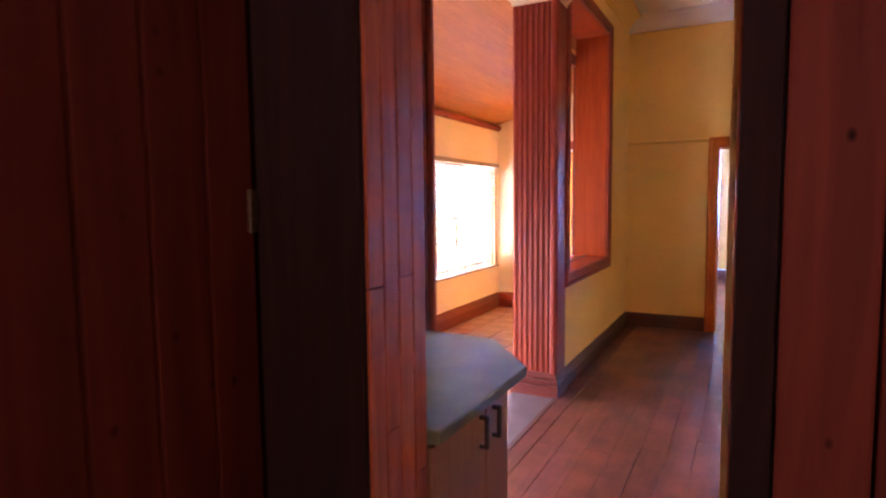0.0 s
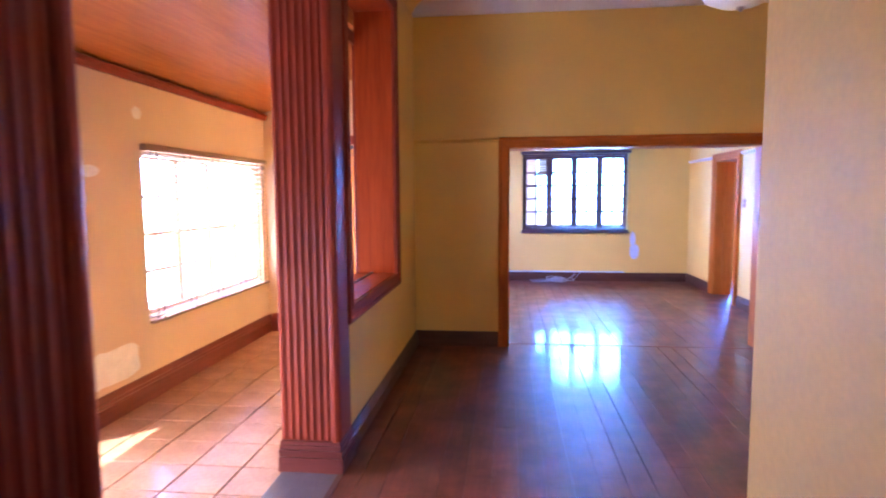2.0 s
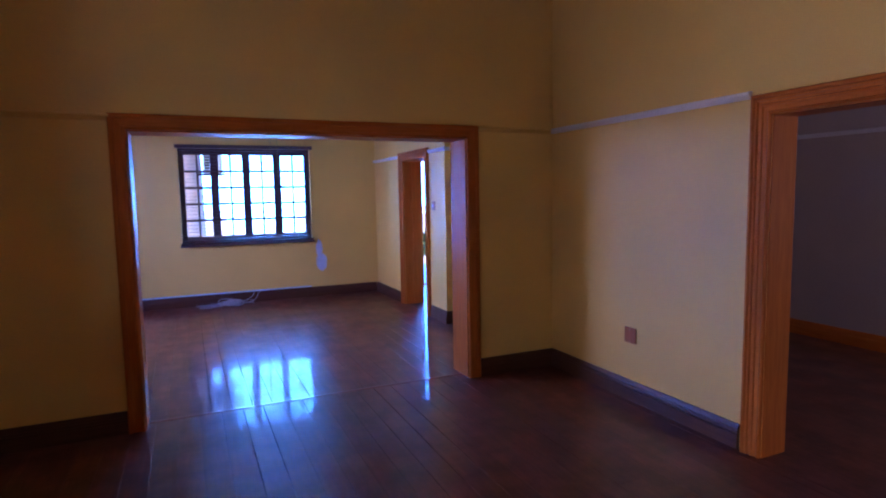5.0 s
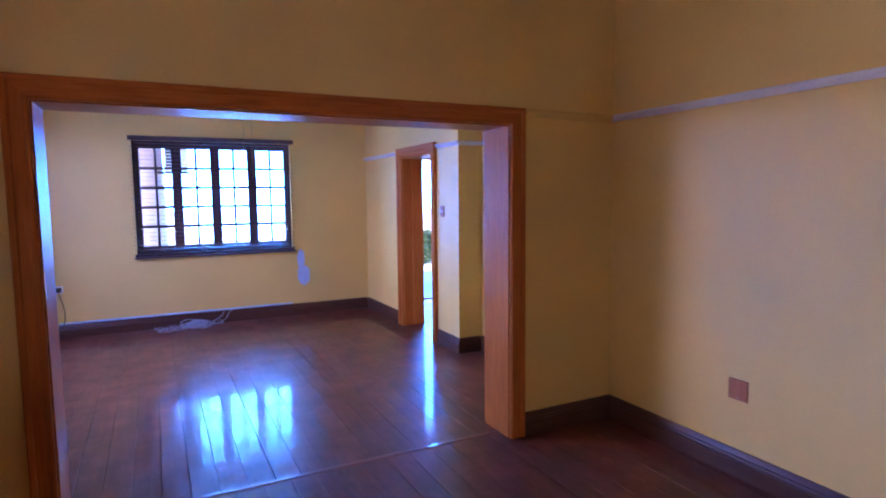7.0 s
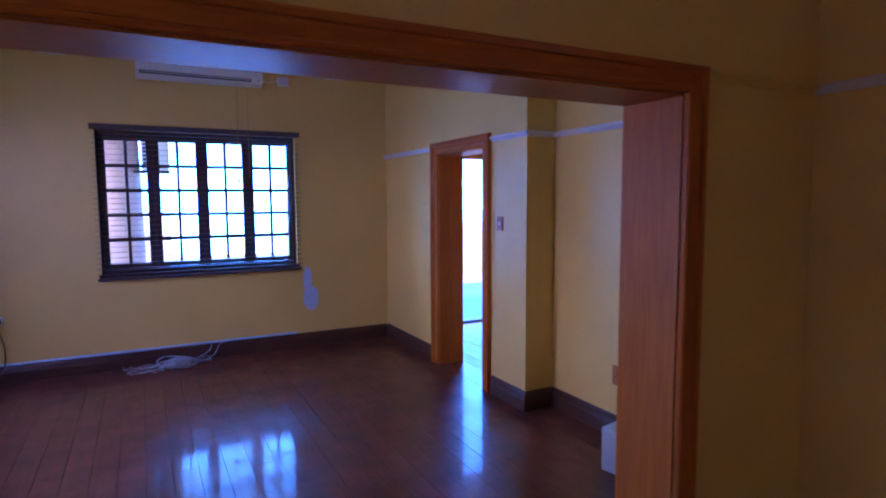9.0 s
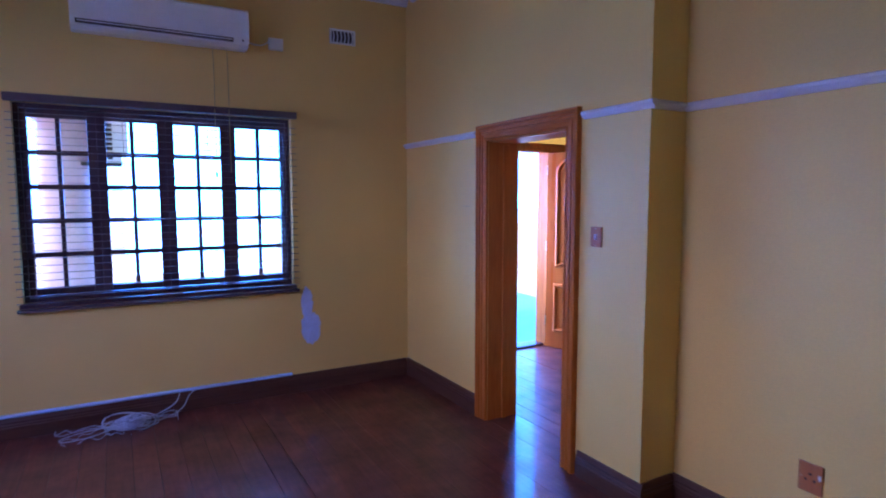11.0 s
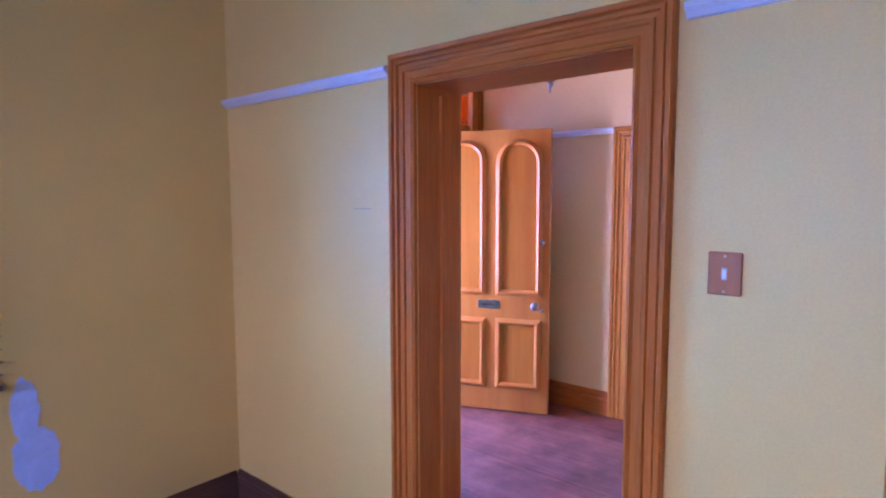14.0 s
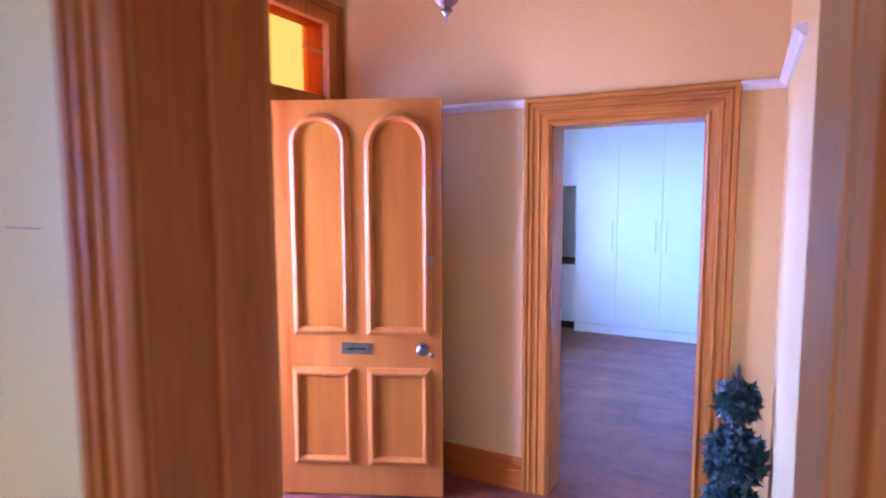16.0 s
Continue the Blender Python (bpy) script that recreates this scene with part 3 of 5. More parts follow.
# wide opening between dining room and lounge
casing("trim_wide_opening", "x", YO, -1, WIDE[0], WIDE[1], WIDE[2], PLAIN_CASING, ORANGE_WOOD, "orange brown varnished wooden casing of the wide opening")
casing("trim_wide_opening_lounge", "x", YB, 1, WIDE[0], WIDE[1], WIDE[2], PLAIN_CASING, ORANGE_WOOD, "orange brown varnished wooden casing of the wide opening")
lining("lining_wide_opening", "x", YO + 0.002, YB - 0.002, WIDE[0] - 0.02, WIDE[1] + 0.02, WIDE[2] + 0.02, ORANGE_WOOD, "orange brown varnished lining boards of the wide opening", 0.028)
# lounge doorway to the hall
casing("trim_lounge_door", "y", XD, -1, DOOR[0], DOOR[1], DOOR[2], CASING, ORANGE_WOOD, "ribbed orange varnished wooden door casing")
casing("trim_lounge_door_hall", "y", XD + 0.245, 1, DOOR[0], DOOR[1], DOOR[2], CASING, GOLD_WOOD, "ribbed orange varnished wooden door casing")
lining("lining_lounge_door", "y", XD + 0.002, XD + 0.243, DOOR[0] - 0.015, DOOR[1] + 0.015, DOOR[2] + 0.015, ORANGE_WOOD, "orange varnished wooden door lining", 0.02)
structure("trim_door_stop", box(bmesh.new(), XD + 0.12, XD + 0.16, DOOR[1] - 0.018, DOOR[1] - 0.005, 0, 1.97), ORANGE_WOOD, "orange varnished door stop", "door lining")
for z in (0.42,):
    structure("trim_hinge", box(bmesh.new(), XD + 0.03, XD + 0.075, DOOR[0] + 0.005, DOOR[0] + 0.012, z, z + 0.1, bevel=0.002), DARK_METAL, "old bronze hinge leaf left on the door lining", "hinge")
# hall doorway to the bedroom
casing("trim_hall_door", "y", X2, -1, HALL_DOOR[0], HALL_DOOR[1], HALL_DOOR[2], [(w * 1.2, d) for w, d in CASING], GOLD_WOOD, "ribbed golden varnished wooden door casing")
lining("lining_hall_door", "y", X2 + 0.002, X2 + 0.198, HALL_DOOR[0] - 0.015, HALL_DOOR[1] + 0.015, HALL_DOOR[2] + 0.015, GOLD_WOOD, "golden varnished wooden door lining", 0.02)
# side room doorway
casing("trim_side_door", "y", XR, -1, SIDE_DOOR[0], SIDE_DOOR[1], SIDE_DOOR[2], CASING, ORANGE_WOOD, "ribbed orange varnished wooden door casing")
lining("lining_side_door", "y", XR + 0.002, XR + 0.198, SIDE_DOOR[0] - 0.015, SIDE_DOOR[1] + 0.015, SIDE_DOOR[2] + 0.015, ORANGE_WOOD, "orange varnished wooden door lining", 0.02)
# timber-lined opening above the yellow parapet
casing("trim_inner_window", "y", XL, 1, 4.99, 6.36, 3.0, PLAIN_CASING, RED_WOOD, "dark red stained casing of the inner opening", sill=0.88)
casing("trim_inner_window_sunroom", "y", XL - 0.31, -1, 4.99, 6.36, 2.74, PLAIN_CASING, RED_WOOD, "dark red stained casing of the inner opening", sill=0.88)
lining("lining_inner_window", "y", XL - 0.308, XL - 0.002, 4.971, 6.379, 3.019, RED_ORANGE, "red orange stained lining boards of the inner opening", 0.022, sill=0.861)
structure("trim_inner_track", box(bmesh.new(), XL - 0.2, XL - 0.185, 5.0, 6.35, 0.884, 0.895), DARK_METAL, "dark metal track on the sill of the inner opening", "trim")
# kitchen doorway: boards in both reveals, set at different depths
for x0, out, y0, pitch, seams in ((-0.285, 1, 1.572, 0.057, (1.27, 0.96, 1.28, 0.82)), (0.39, -1, 1.80, 0.086, (0.62, 1.2, 0.95, 1.5))):
    backing = structure("lining_kitchen_door", box(bmesh.new(), min(x0, x0 + out * 0.01), max(x0, x0 + out * 0.01), y0, y0 + 4 * pitch, 0, 2.05), BLACK_WOOD, "red stained board lining of the kitchen doorway", "door lining")
    xa, xb = sorted((x0 + out * 0.01, x0 + out * 0.022))
    for n, seam in enumerate(seams):
        y = y0 + n * pitch
        for z0, z1 in ((0, seam - 0.001), (seam + 0.001, 2.04)):
            boxpart("board", backing, REVEAL, xa, xb, y, y + pitch - 0.005, z0, z1, bevel=0.003)
structure("lining_kitchen_head", box(bmesh.new(), -0.285, 0.39, 1.59, 2.14, 2.045, 2.06), RED_WOOD, "red stained head board of the kitchen doorway", "door lining")
# Near-black jamb and left boards: shade on the kitchen face is in their colour.
structure("trim_kitchen_jamb", box(bmesh.new(), -0.535, -0.268, 1.553, 1.571, 0, 2.12, bevel=0.003), BLACK_WOOD, "nearly black wooden casing of the kitchen doorway", "door casing")
structure("trim_kitchen_jamb_right", box(bmesh.new(), 0.372, 0.436, 1.775, 1.799, 0, 2.12, bevel=0.003), BLACK_WOOD, "nearly black wooden casing of the kitchen doorway", "door casing")
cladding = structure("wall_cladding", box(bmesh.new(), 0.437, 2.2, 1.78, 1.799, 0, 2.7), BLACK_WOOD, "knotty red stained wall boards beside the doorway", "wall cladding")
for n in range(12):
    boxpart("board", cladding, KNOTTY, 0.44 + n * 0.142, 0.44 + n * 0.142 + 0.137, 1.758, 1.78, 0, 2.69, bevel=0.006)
cladding = structure("wall_cladding_left", box(bmesh.new(), -1.14, -0.536, 1.571, 1.589, 0, 2.7), BLACK_WOOD, "nearly black wall boards beside the doorway", "wall cladding")
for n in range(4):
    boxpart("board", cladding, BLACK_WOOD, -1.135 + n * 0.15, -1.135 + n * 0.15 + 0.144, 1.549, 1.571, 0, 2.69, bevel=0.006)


# ---- fluted pillars ----
def pillar(m, label, first=0):
    """A fluted timber pilaster at a wall's end. Its fluted face is -y, its width along x from 0."""
    top = thing("pillar", m, label, "pillar")
    w, d, bm = 0.335, 0.23, bmesh.new()
    pts = [(0, d), (0, 0.012), (0.012, 0)]
    for k in range(first, 6):
        u = 0.026 + k * 0.041
        pts += [(u, 0), (u + 0.004, 0.005), (u + 0.011, 0.007), (u + 0.021, 0.007), (u + 0.028, 0.005), (u + 0.032, 0)]
    pts += [(0.272, 0), (0.276, 0.008), (0.282, 0.008), (0.288, -0.004), (0.3, -0.014), (0.318, -0.016), (0.334, -0.008), (0.342, 0.006), (0.342, 0.022), (w, 0.032), (w, d)]
    prism(bm, pts, "z", 0.17, 2.83, lambda u, v, a: (u, v, a))
    part("shaft", bm, RED_WOOD, top)
    bm = bmesh.new()
    for o, z0, z1 in ((0.026, 0, 0.085), (0.018, 0.085, 0.105), (0.022, 0.105, 0.125), (0.012, 0.125, 0.15), (0.006, 0.15, 0.17)):
        box(bm, -o * 0.3, w + o, -o - 0.012, d, z0, z1, bevel=0.004)
    part("base", bm, PLUM_DARK, top, "darker moulded base")
    bm = bmesh.new()
    for o, z0, z1 in ((0.008, 2.83, 2.85), (0.02, 2.85, 2.87), (0.035, 2.87, 2.9)):
        box(bm, -o * 0.3, w + o, -o - 0.012, d, z0, z1, bevel=0.004)
    part("capital", bm, CREAM_TRIM, top, "pale cream painted capital")
    return top


pillar(pose(-1.15, 4.672, 0), "fluted dark red stained wooden pillar at the wall's end")
pillar(pose(-0.805, 2.495, 0, 0, 0, 90), "fluted dark red stained wooden pillar beside the kitchen counter", 1)
structure("panel_wall_end", box(bmesh.new(), -0.83, -0.812, 1.805, 2.49, 0, 2.85, bevel=0.004), RED_WOOD, "flat dark red stained wall panel behind the counter", "wall cladding")
structure("trim_header", box(bmesh.new(), -1.145, -0.825, 2.84, 4.67, 2.84, 2.9, bevel=0.005), CREAM_TRIM, "pale beam over the sunroom opening", "trim")
structure("threshold", box(bmesh.new(), -1.14, -0.82, 2.83, 4.69, -0.04, 0.002, bevel=0.003), SLATE_STEP, "dark slate threshold between boards and tiles", "floor")
structure("trim_threshold", box(bmesh.new(), -0.82, -0.79, 2.75, 4.65, -0.02, 0.004, bevel=0.002), DARK_WOOD, "dark wooden floor strip beside the threshold", "trim")


# ---- kitchen corner ----
def polygon_block(pts, z0, z1, bevel=0.0):
    bm = bmesh.new()
    low = [bm.verts.new((x, y, z0)) for x, y in pts]
    high = [bm.verts.new((x, y, z1)) for x, y in pts]
    n = len(pts)
    for i in range(n):
        bm.faces.new((low[i], low[(i + 1) % n], high[(i + 1) % n], high[i]))
    bm.faces.new(low[::-1])
    bm.faces.new(high)
    if bevel:
        bmesh.ops.bevel(bm, geom=list(bm.edges), offset=bevel, segments=3, affect="EDGES", profile=0.6)
    return bm


cabinet = thing("base_cabinet", pose(-0.5, 2.2, 0), "warm brown two-door base cabinet under the worktop", "cabinet")
part("body", polygon_block([(-0.31, -0.395), (0.22, -0.395), (0.22, 0.12), (-0.02, 0.43), (-0.31, 0.47)], 0.1, 0.862), CABINET, cabinet)
part("plinth", polygon_block([(-0.31, -0.395), (0.17, -0.395), (0.17, 0.11), (-0.05, 0.39), (-0.31, 0.43)], 0.0, 0.1), DARK_WOOD, cabinet, "dark recessed plinth")
for y0, y1, hy in ((-0.39, -0.075, -0.115), (-0.07, 0.098, -0.025)):
    door = boxpart("door", cabinet, CABINET, 0.222, 0.242, y0, y1, 0.12, 0.855, bevel=0.003)
    bm = bmesh.new()
    for z in (0.755, 0.838):
        box(bm, 0.242, 0.268, hy - 0.006, hy + 0.006, z - 0.006, z + 0.006, bevel=0.002)
    box(bm, 0.258, 0.271, hy - 0.008, hy + 0.008, 0.75, 0.843, bevel=0.005)
    part("handle", bm, DARK_METAL, door, "dark bronze bow handle")
counter = part("worktop", polygon_block([(-0.825, 1.804), (-0.235, 1.804), (-0.235, 2.41), (-0.47, 2.71), (-0.825, 2.745)], 0.865, 0.9, bevel=0.008), SLATE, None)
tagged(counter, "dark green grey worktop with a cut-off corner", "worktop")

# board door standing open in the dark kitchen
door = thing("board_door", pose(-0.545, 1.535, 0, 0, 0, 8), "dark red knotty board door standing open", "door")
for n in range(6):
    boxpart("board", door, KNOTTY_SHADED, -0.02, 0.018, -0.13 - n * 0.134, -n * 0.134 - 0.002, 0.012, 2.02, bevel=0.004)
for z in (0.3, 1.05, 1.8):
    boxpart("ledge", door, KNOTTY_SHADED, -0.045, -0.021, -0.78, -0.03, z, z + 0.12, bevel=0.004)
boxpart("hinge", door, METAL, 0.016, 0.024, -0.02, 0.005, 1.38, 1.47, bevel=0.002, label="worn brass hinge")


# ---- windows ----
def paned_window(name, m, width, z0, z1, casements, cols, rows, mat, label, stile=0.046, muntin=0.026, outer=None):
    """A timber window: a frame, casements with stiles and rails, muntins and panes. Local x along the wall, y outwards."""
    top = thing(name, m, label, "window", kind="structure")
    bm = bmesh.new()
    f = 0.03
    for b in [(0, f, z0, z1), (width - f, width, z0, z1), (f, width - f, z1 - f, z1), (f, width - f, z0, z0 + f)]:
        box(bm, b[0], b[1], 0, 0.09, b[2], b[3], bevel=0.004)
    part("window_frame", bm, mat, top)
    inner = (width - 2 * f) / casements
    pane_mesh = None
    for c in range(casements):
        a0, a1 = f + c * inner, f + (c + 1) * inner
        sl = outer if outer and c == 0 else stile
        sr = outer if outer and c == casements - 1 else stile
        b0, b1 = z0 + f + 0.002, z1 - f - 0.002
        bm = bmesh.new()
        for b in [(a0, a0 + sl, b0, b1), (a1 - sr, a1, b0, b1), (a0 + sl, a1 - sr, b1 - stile, b1), (a0 + sl, a1 - sr, b0, b0 + stile)]:
            box(bm, b[0], b[1], 0.02, 0.062, b[2], b[3], bevel=0.005)
        pw, ph = (a1 - a0 - sl - sr) / cols, (b1 - b0 - 2 * stile) / rows
        for k in range(1, cols):
            u = a0 + sl + k * pw
            box(bm, u - muntin / 2, u + muntin / 2, 0.026, 0.058, b0 + stile, b1 - stile, bevel=0.004)
        for k in range(1, rows):
            z = b0 + stile + k * ph
            box(bm, a0 + sl, a1 - sr, 0.028, 0.056, z - muntin * 0.6, z + muntin * 0.6, bevel=0.004)
        c = 0.013
        for i in range(cols):
            for k in range(rows):
                u0, u1 = a0 + sl + i * pw + (muntin / 2 if i else 0), a0 + sl + (i + 1) * pw - (muntin / 2 if i < cols - 1 else 0)
                w0, w1 = b0 + stile + k * ph + (muntin / 2 if k else 0), b0 + stile + (k + 1) * ph - (muntin / 2 if k < rows - 1 else 0)
                for u, su in ((u0 - 0.002, 1), (u1 + 0.002, -1)):
                    for w, sw in ((w0 - 0.002, 1), (w1 + 0.002, -1)):
                        prism(bm, [(u, w), (u + su * c, w), (u + su * c * 0.35, w + sw * c * 0.35), (u, w + sw * c)], "y", 0.03, 0.054, lambda p, q, a: (p, a, q))
        sash = part("casement", bm, mat, top)
        for i in range(cols):
            for k in range(rows):
                if pane_mesh is None:
                    pane = part("pane", box(bmesh.new(), -pw / 2, pw / 2, -0.002, 0.002, -ph / 2, ph / 2), GLASS, sash)
                    pane_mesh = pane.data
                else:
                    pane = new("pane", pane_mesh)
                    pane.parent = sash
                pane.location = (a0 + sl + (i + 0.5) * pw, 0.042, b0 + stile + (k + 0.5) * ph)
                pane.visible_shadow = False
    return top


def venetian(m, width, z0, z1, pitch, depth, tilt, mat, label, tape=0.0012, ladders=4):
    """A slatted blind with a head rail, slats, a bottom rail and ladder cords. Local x along the wall, +y into the wall."""
    top = thing("venetian_blind", m, label, "blind")
    boxpart("head_rail", top, mat, 0, width, -0.06, -0.004, z1 - 0.05, z1, bevel=0.004)
    boxpart("bottom_rail", top, mat, 0.005, width - 0.005, -0.055, -0.01, z0, z0 + 0.022, bevel=0.005)
    bm = bmesh.new()
    prism(bm, [(-depth / 2, 0), (0, 0.002), (depth / 2, 0), (depth / 2, 0.0012), (0, 0.0034), (-depth / 2, 0.0012)], "x", 0.006, width - 0.006, lambda u, v, a: (a, u, v))
    first = None
    n = int((z1 - 0.06 - z0 - 0.03) / pitch)
    for k in range(n):
        if first is None:
            slat = part("slat", bm, mat, top)
            first = slat.data
        else:
            slat = new("slat", first)
            slat.parent = top
        slat.matrix_local = pose(0, -0.032, z0 + 0.035 + (k + 0.5) * pitch, tilt, 0, 0)
    for k in range(ladders):
        x = width * (0.06 + 0.88 * k / (ladders - 1))
        bm = bmesh.new()
        for y in (-0.032 - depth / 2 - 0.002, -0.032 + depth / 2 + 0.002):
            box(bm, x - tape, x + tape, y - 0.001, y + 0.001, z0 + 0.02, z1 - 0.05)
        part("cord", bm, mat, top)
    return top


paned_window("window_lounge", pose(0.362, YW + 0.06, 0), 1.806, 0.902, 2.238, 4, 2, 5, FRAME_DARK, "dark timber window with four paned casements", stile=0.056, muntin=0.028, outer=0.04)
structure("window_sill", box(bmesh.new(), 0.34, 2.19, YW - 0.012, YW + 0.06, 0.872, 0.901, bevel=0.004), FRAME_DARK, "dark stained window sill", "window sill")
venetian(pose(0.325, YW - 0.002, 0), 1.88, 0.85, 2.285, 0.05, 0.03, 2, BLIND, "dark brown slatted blind with open slats before the window")
paned_window("window_sunroom", pose(XSUN - 0.03, 5.722, 0, 0, 0, 90), 2.056, 0.592, 1.888, 4, 1, 4, PALE_FRAME, "bright sunlit paned window in a pale frame", stile=0.04)
venetian(pose(XSUN + 0.002, 5.69, 0, 0, 0, 90), 2.12, 0.57, 1.92, 0.05, 0.046, -12, BLIND_PALE, "pale slatted blind before the sunroom window", tape=0.012, ladders=5)
paned_window("window_washroom", pose(-2.448, 8.82, 0), 0.446, 0.452, 1.878, 1, 1, 2, PALE_FRAME, "bright washroom window")
venetian(pose(-2.45, 8.798, 0), 0.45, 0.9, 1.89, 0.05, 0.046, 4, BLIND_PALE, "white slatted blind before the washroom window", ladders=2)
# Out of view; added as the opening for the bedroom's light.
paned_window("window_bedroom", pose(6.702, YF + 0.06, 0), 1.796, 0.802, 2.298, 3, 1, 2, PALE_FRAME, "unseen pale bedroom window added for its light")


# ---- front door ----
HX, HY = 4.92, 12.16
front = thing("front_door", pose(HX, HY, 0, 0, 0, math.degrees(math.atan2(-0.794, 0.35))), "golden varnished wooden front door with arched panels, standing open", "door")
W, H, D = 0.868, 2.075, 0.045


def arch_outline(x0, x1, z0, z1, arched, n=14):
    """A panel's outline, counter-clockwise, with a round head where arched."""
    pts = [(x0, z0), (x1, z0)]
    if arched:
        r = (x1 - x0) / 2
        pts += [(x0 + r + r * math.cos(a), z1 - r + r * math.sin(a)) for a in [math.pi * k / n for k in range(n + 1)]]
    else:
        pts += [(x1, z1), (x0, z1)]
    return pts


def grown(pts, o):
    """The outline moved outwards by o."""
    out, n = [], len(pts)
    for i in range(n):
        (ax, az), (bx, bz), (cx, cz) = pts[i - 1], pts[i], pts[(i + 1) % n]
        n1 = Vector((bz - az, ax - bx)).normalized()
        n2 = Vector((cz - bz, bx - cx)).normalized()
        k = (n1 + n2) / max(0.4, 1 + n1.dot(n2))
        out.append((bx + k.x * o, bz + k.y * o))
    return out


PANELS = [(0.118, 0.378, 0.90, 1.985, True), (0.50, 0.79, 0.90, 1.985, True), (0.105, 0.38, 0.205, 0.68, False), (0.50, 0.785, 0.205, 0.68, False)]
boxpart("leaf", front, DOOR_WOOD, 0, W, -D / 2, D / 2, 0.01, H, bevel=0.003)
for x0, x1, z0, z1, arched in PANELS:
    outline = arch_outline(x0, x1, z0, z1, arched)
    for sign in (-1, 1):
        bm = bmesh.new()
        prof = [(-0.004, 0.0005), (0.0, 0.012), (0.006, 0.022), (0.014, 0.027), (0.022, 0.025), (0.028, 0.016), (0.034, 0.012), (0.04, 0.008), (0.043, 0.0005)]
        rings = []
        for o, h in prof:
            rings.append([bm.verts.new((x, sign * (D / 2 + h), z)) for x, z in grown(outline, o - 0.018)])
        n = len(outline)
        for a in range(len(rings) - 1):
            for i in range(n):
                bm.faces.new((rings[a][i], rings[a][(i + 1) % n], rings[a + 1][(i + 1) % n], rings[a + 1][i]))
        part("moulding", bm, DOOR_TRIM, front, "raised golden pink moulding")
        bm = bmesh.new()
        bm.faces.new([bm.verts.new((x, sign * (D / 2 + 0.002), z)) for x, z in grown(outline, -0.016)])
        inner = list(bm.faces)[0]
        bmesh.ops.inset_region(bm, faces=[inner], thickness=0.02, depth=0.0)
        part("panel", bm, PANEL_WOOD, front, "smooth golden recessed panel")
letter = boxpart("letter_plate", front, PEWTER, 0.345, 0.505, -D / 2 - 0.008, -D / 2, 0.775, 0.838, bevel=0.003, label="dark pewter letter plate")
boxpart("flap", letter, PEWTER, 0.367, 0.483, -D / 2 - 0.014, -D / 2 - 0.007, 0.789, 0.824, bevel=0.004)
boxpart("slot", letter, DARK_METAL, 0.372, 0.478, -D / 2 - 0.016, -D / 2 - 0.0135, 0.803, 0.811, bevel=0.001)


def lathe(profile, n=20):
    """A turned body: (radius, height) pairs turned about z."""
    bm = bmesh.new()
    rings = [[bm.verts.new((r * math.cos(2 * math.pi * k / n), r * math.sin(2 * math.pi * k / n), z)) for k in range(n)] for r, z in profile]
    for a in range(len(rings) - 1):
        for k in range(n):
            bm.faces.new((rings[a][k], rings[a][(k + 1) % n], rings[a + 1][(k + 1) % n], rings[a + 1][k]))
    bm.faces.new(rings[0][::-1])
    bm.faces.new(rings[-1])
    return bm


knob = part("knob", lathe([(0.028, 0), (0.028, 0.004), (0.012, 0.008), (0.01, 0.03), (0.022, 0.036), (0.03, 0.048), (0.03, 0.058), (0.02, 0.068), (0.006, 0.071)]), PEWTER, front, "round pewter door knob", True)
knob.matrix_local = pose(0.768, -D / 2, 0.812, 90)
part("keyhole_cover", lathe([(0.012, 0), (0.012, 0.004), (0.008, 0.006)], 12), PEWTER, front, "", True).matrix_local = pose(0.815, -D / 2, 0.775, 90)
part("night_latch", lathe([(0.024, 0), (0.024, 0.006), (0.016, 0.01), (0.014, 0.018), (0.006, 0.019)]), PEWTER, front, "round steel latch cylinder", True).matrix_local = pose(0.805, -D / 2, 1.27, 90)
boxpart("latch_tongue", front, METAL, W, W + 0.01, -0.012, 0.012, 1.25, 1.29, bevel=0.002)
for z in (0.25, 1.05, 1.85):
    boxpart("hinge", front, METAL, -0.012, 0.003, -D / 2 - 0.006, -D / 2 + 0.01, z, z + 0.1, bevel=0.003)

frame_top = thing("front_door_frame", pose(4.0, YF, 0), "golden varnished front door frame with a yellow transom light", "door frame", kind="structure")
for b in [(0.0, 0.06, 0, 2.66), (1.43, 1.5, 0, 2.66), (0.93, 0.99, 0, 2.1), (0.06, 1.43, 2.59, 2.66), (0.06, 1.43, 2.085, 2.14)]:
    boxpart("frame_rail", frame_top, GOLD_WOOD, b[0], b[1], -0.01, 0.16, b[2], b[3], bevel=0.005)
boxpart("side_panel", frame_top, GOLD_WOOD, 0.992, 1.428, 0.03, 0.08, 0.0, 2.083, bevel=0.004)
boxpart("transom_sash", frame_top, GOLD_WOOD, 0.062, 1.428, 0.02, 0.07, 2.142, 2.18, bevel=0.004)
pane = boxpart("transom_pane", frame_top, AMBER, 0.062, 1.428, 0.035, 0.042, 2.18, 2.59, label="amber yellow glass pane")
pane.visible_shadow = False
boxpart("stay", frame_top, METAL, 1.18, 1.36, -0.03, -0.02, 2.4, 2.408, bevel=0.002, label="small brass stay")
casing("trim_front_door", "x", YF, -1, 4.0, 5.5, 2.66, [(w * 0.36, d) for w, d in CASING], GOLD_WOOD, "ribbed golden varnished casing of the front door")

# door on the hall's right wall: only its carved head shows
bracket = thing("corbel", pose(4.42, YH, 2.2), "small stepped golden wooden corbel on the hall wall", "corbel")
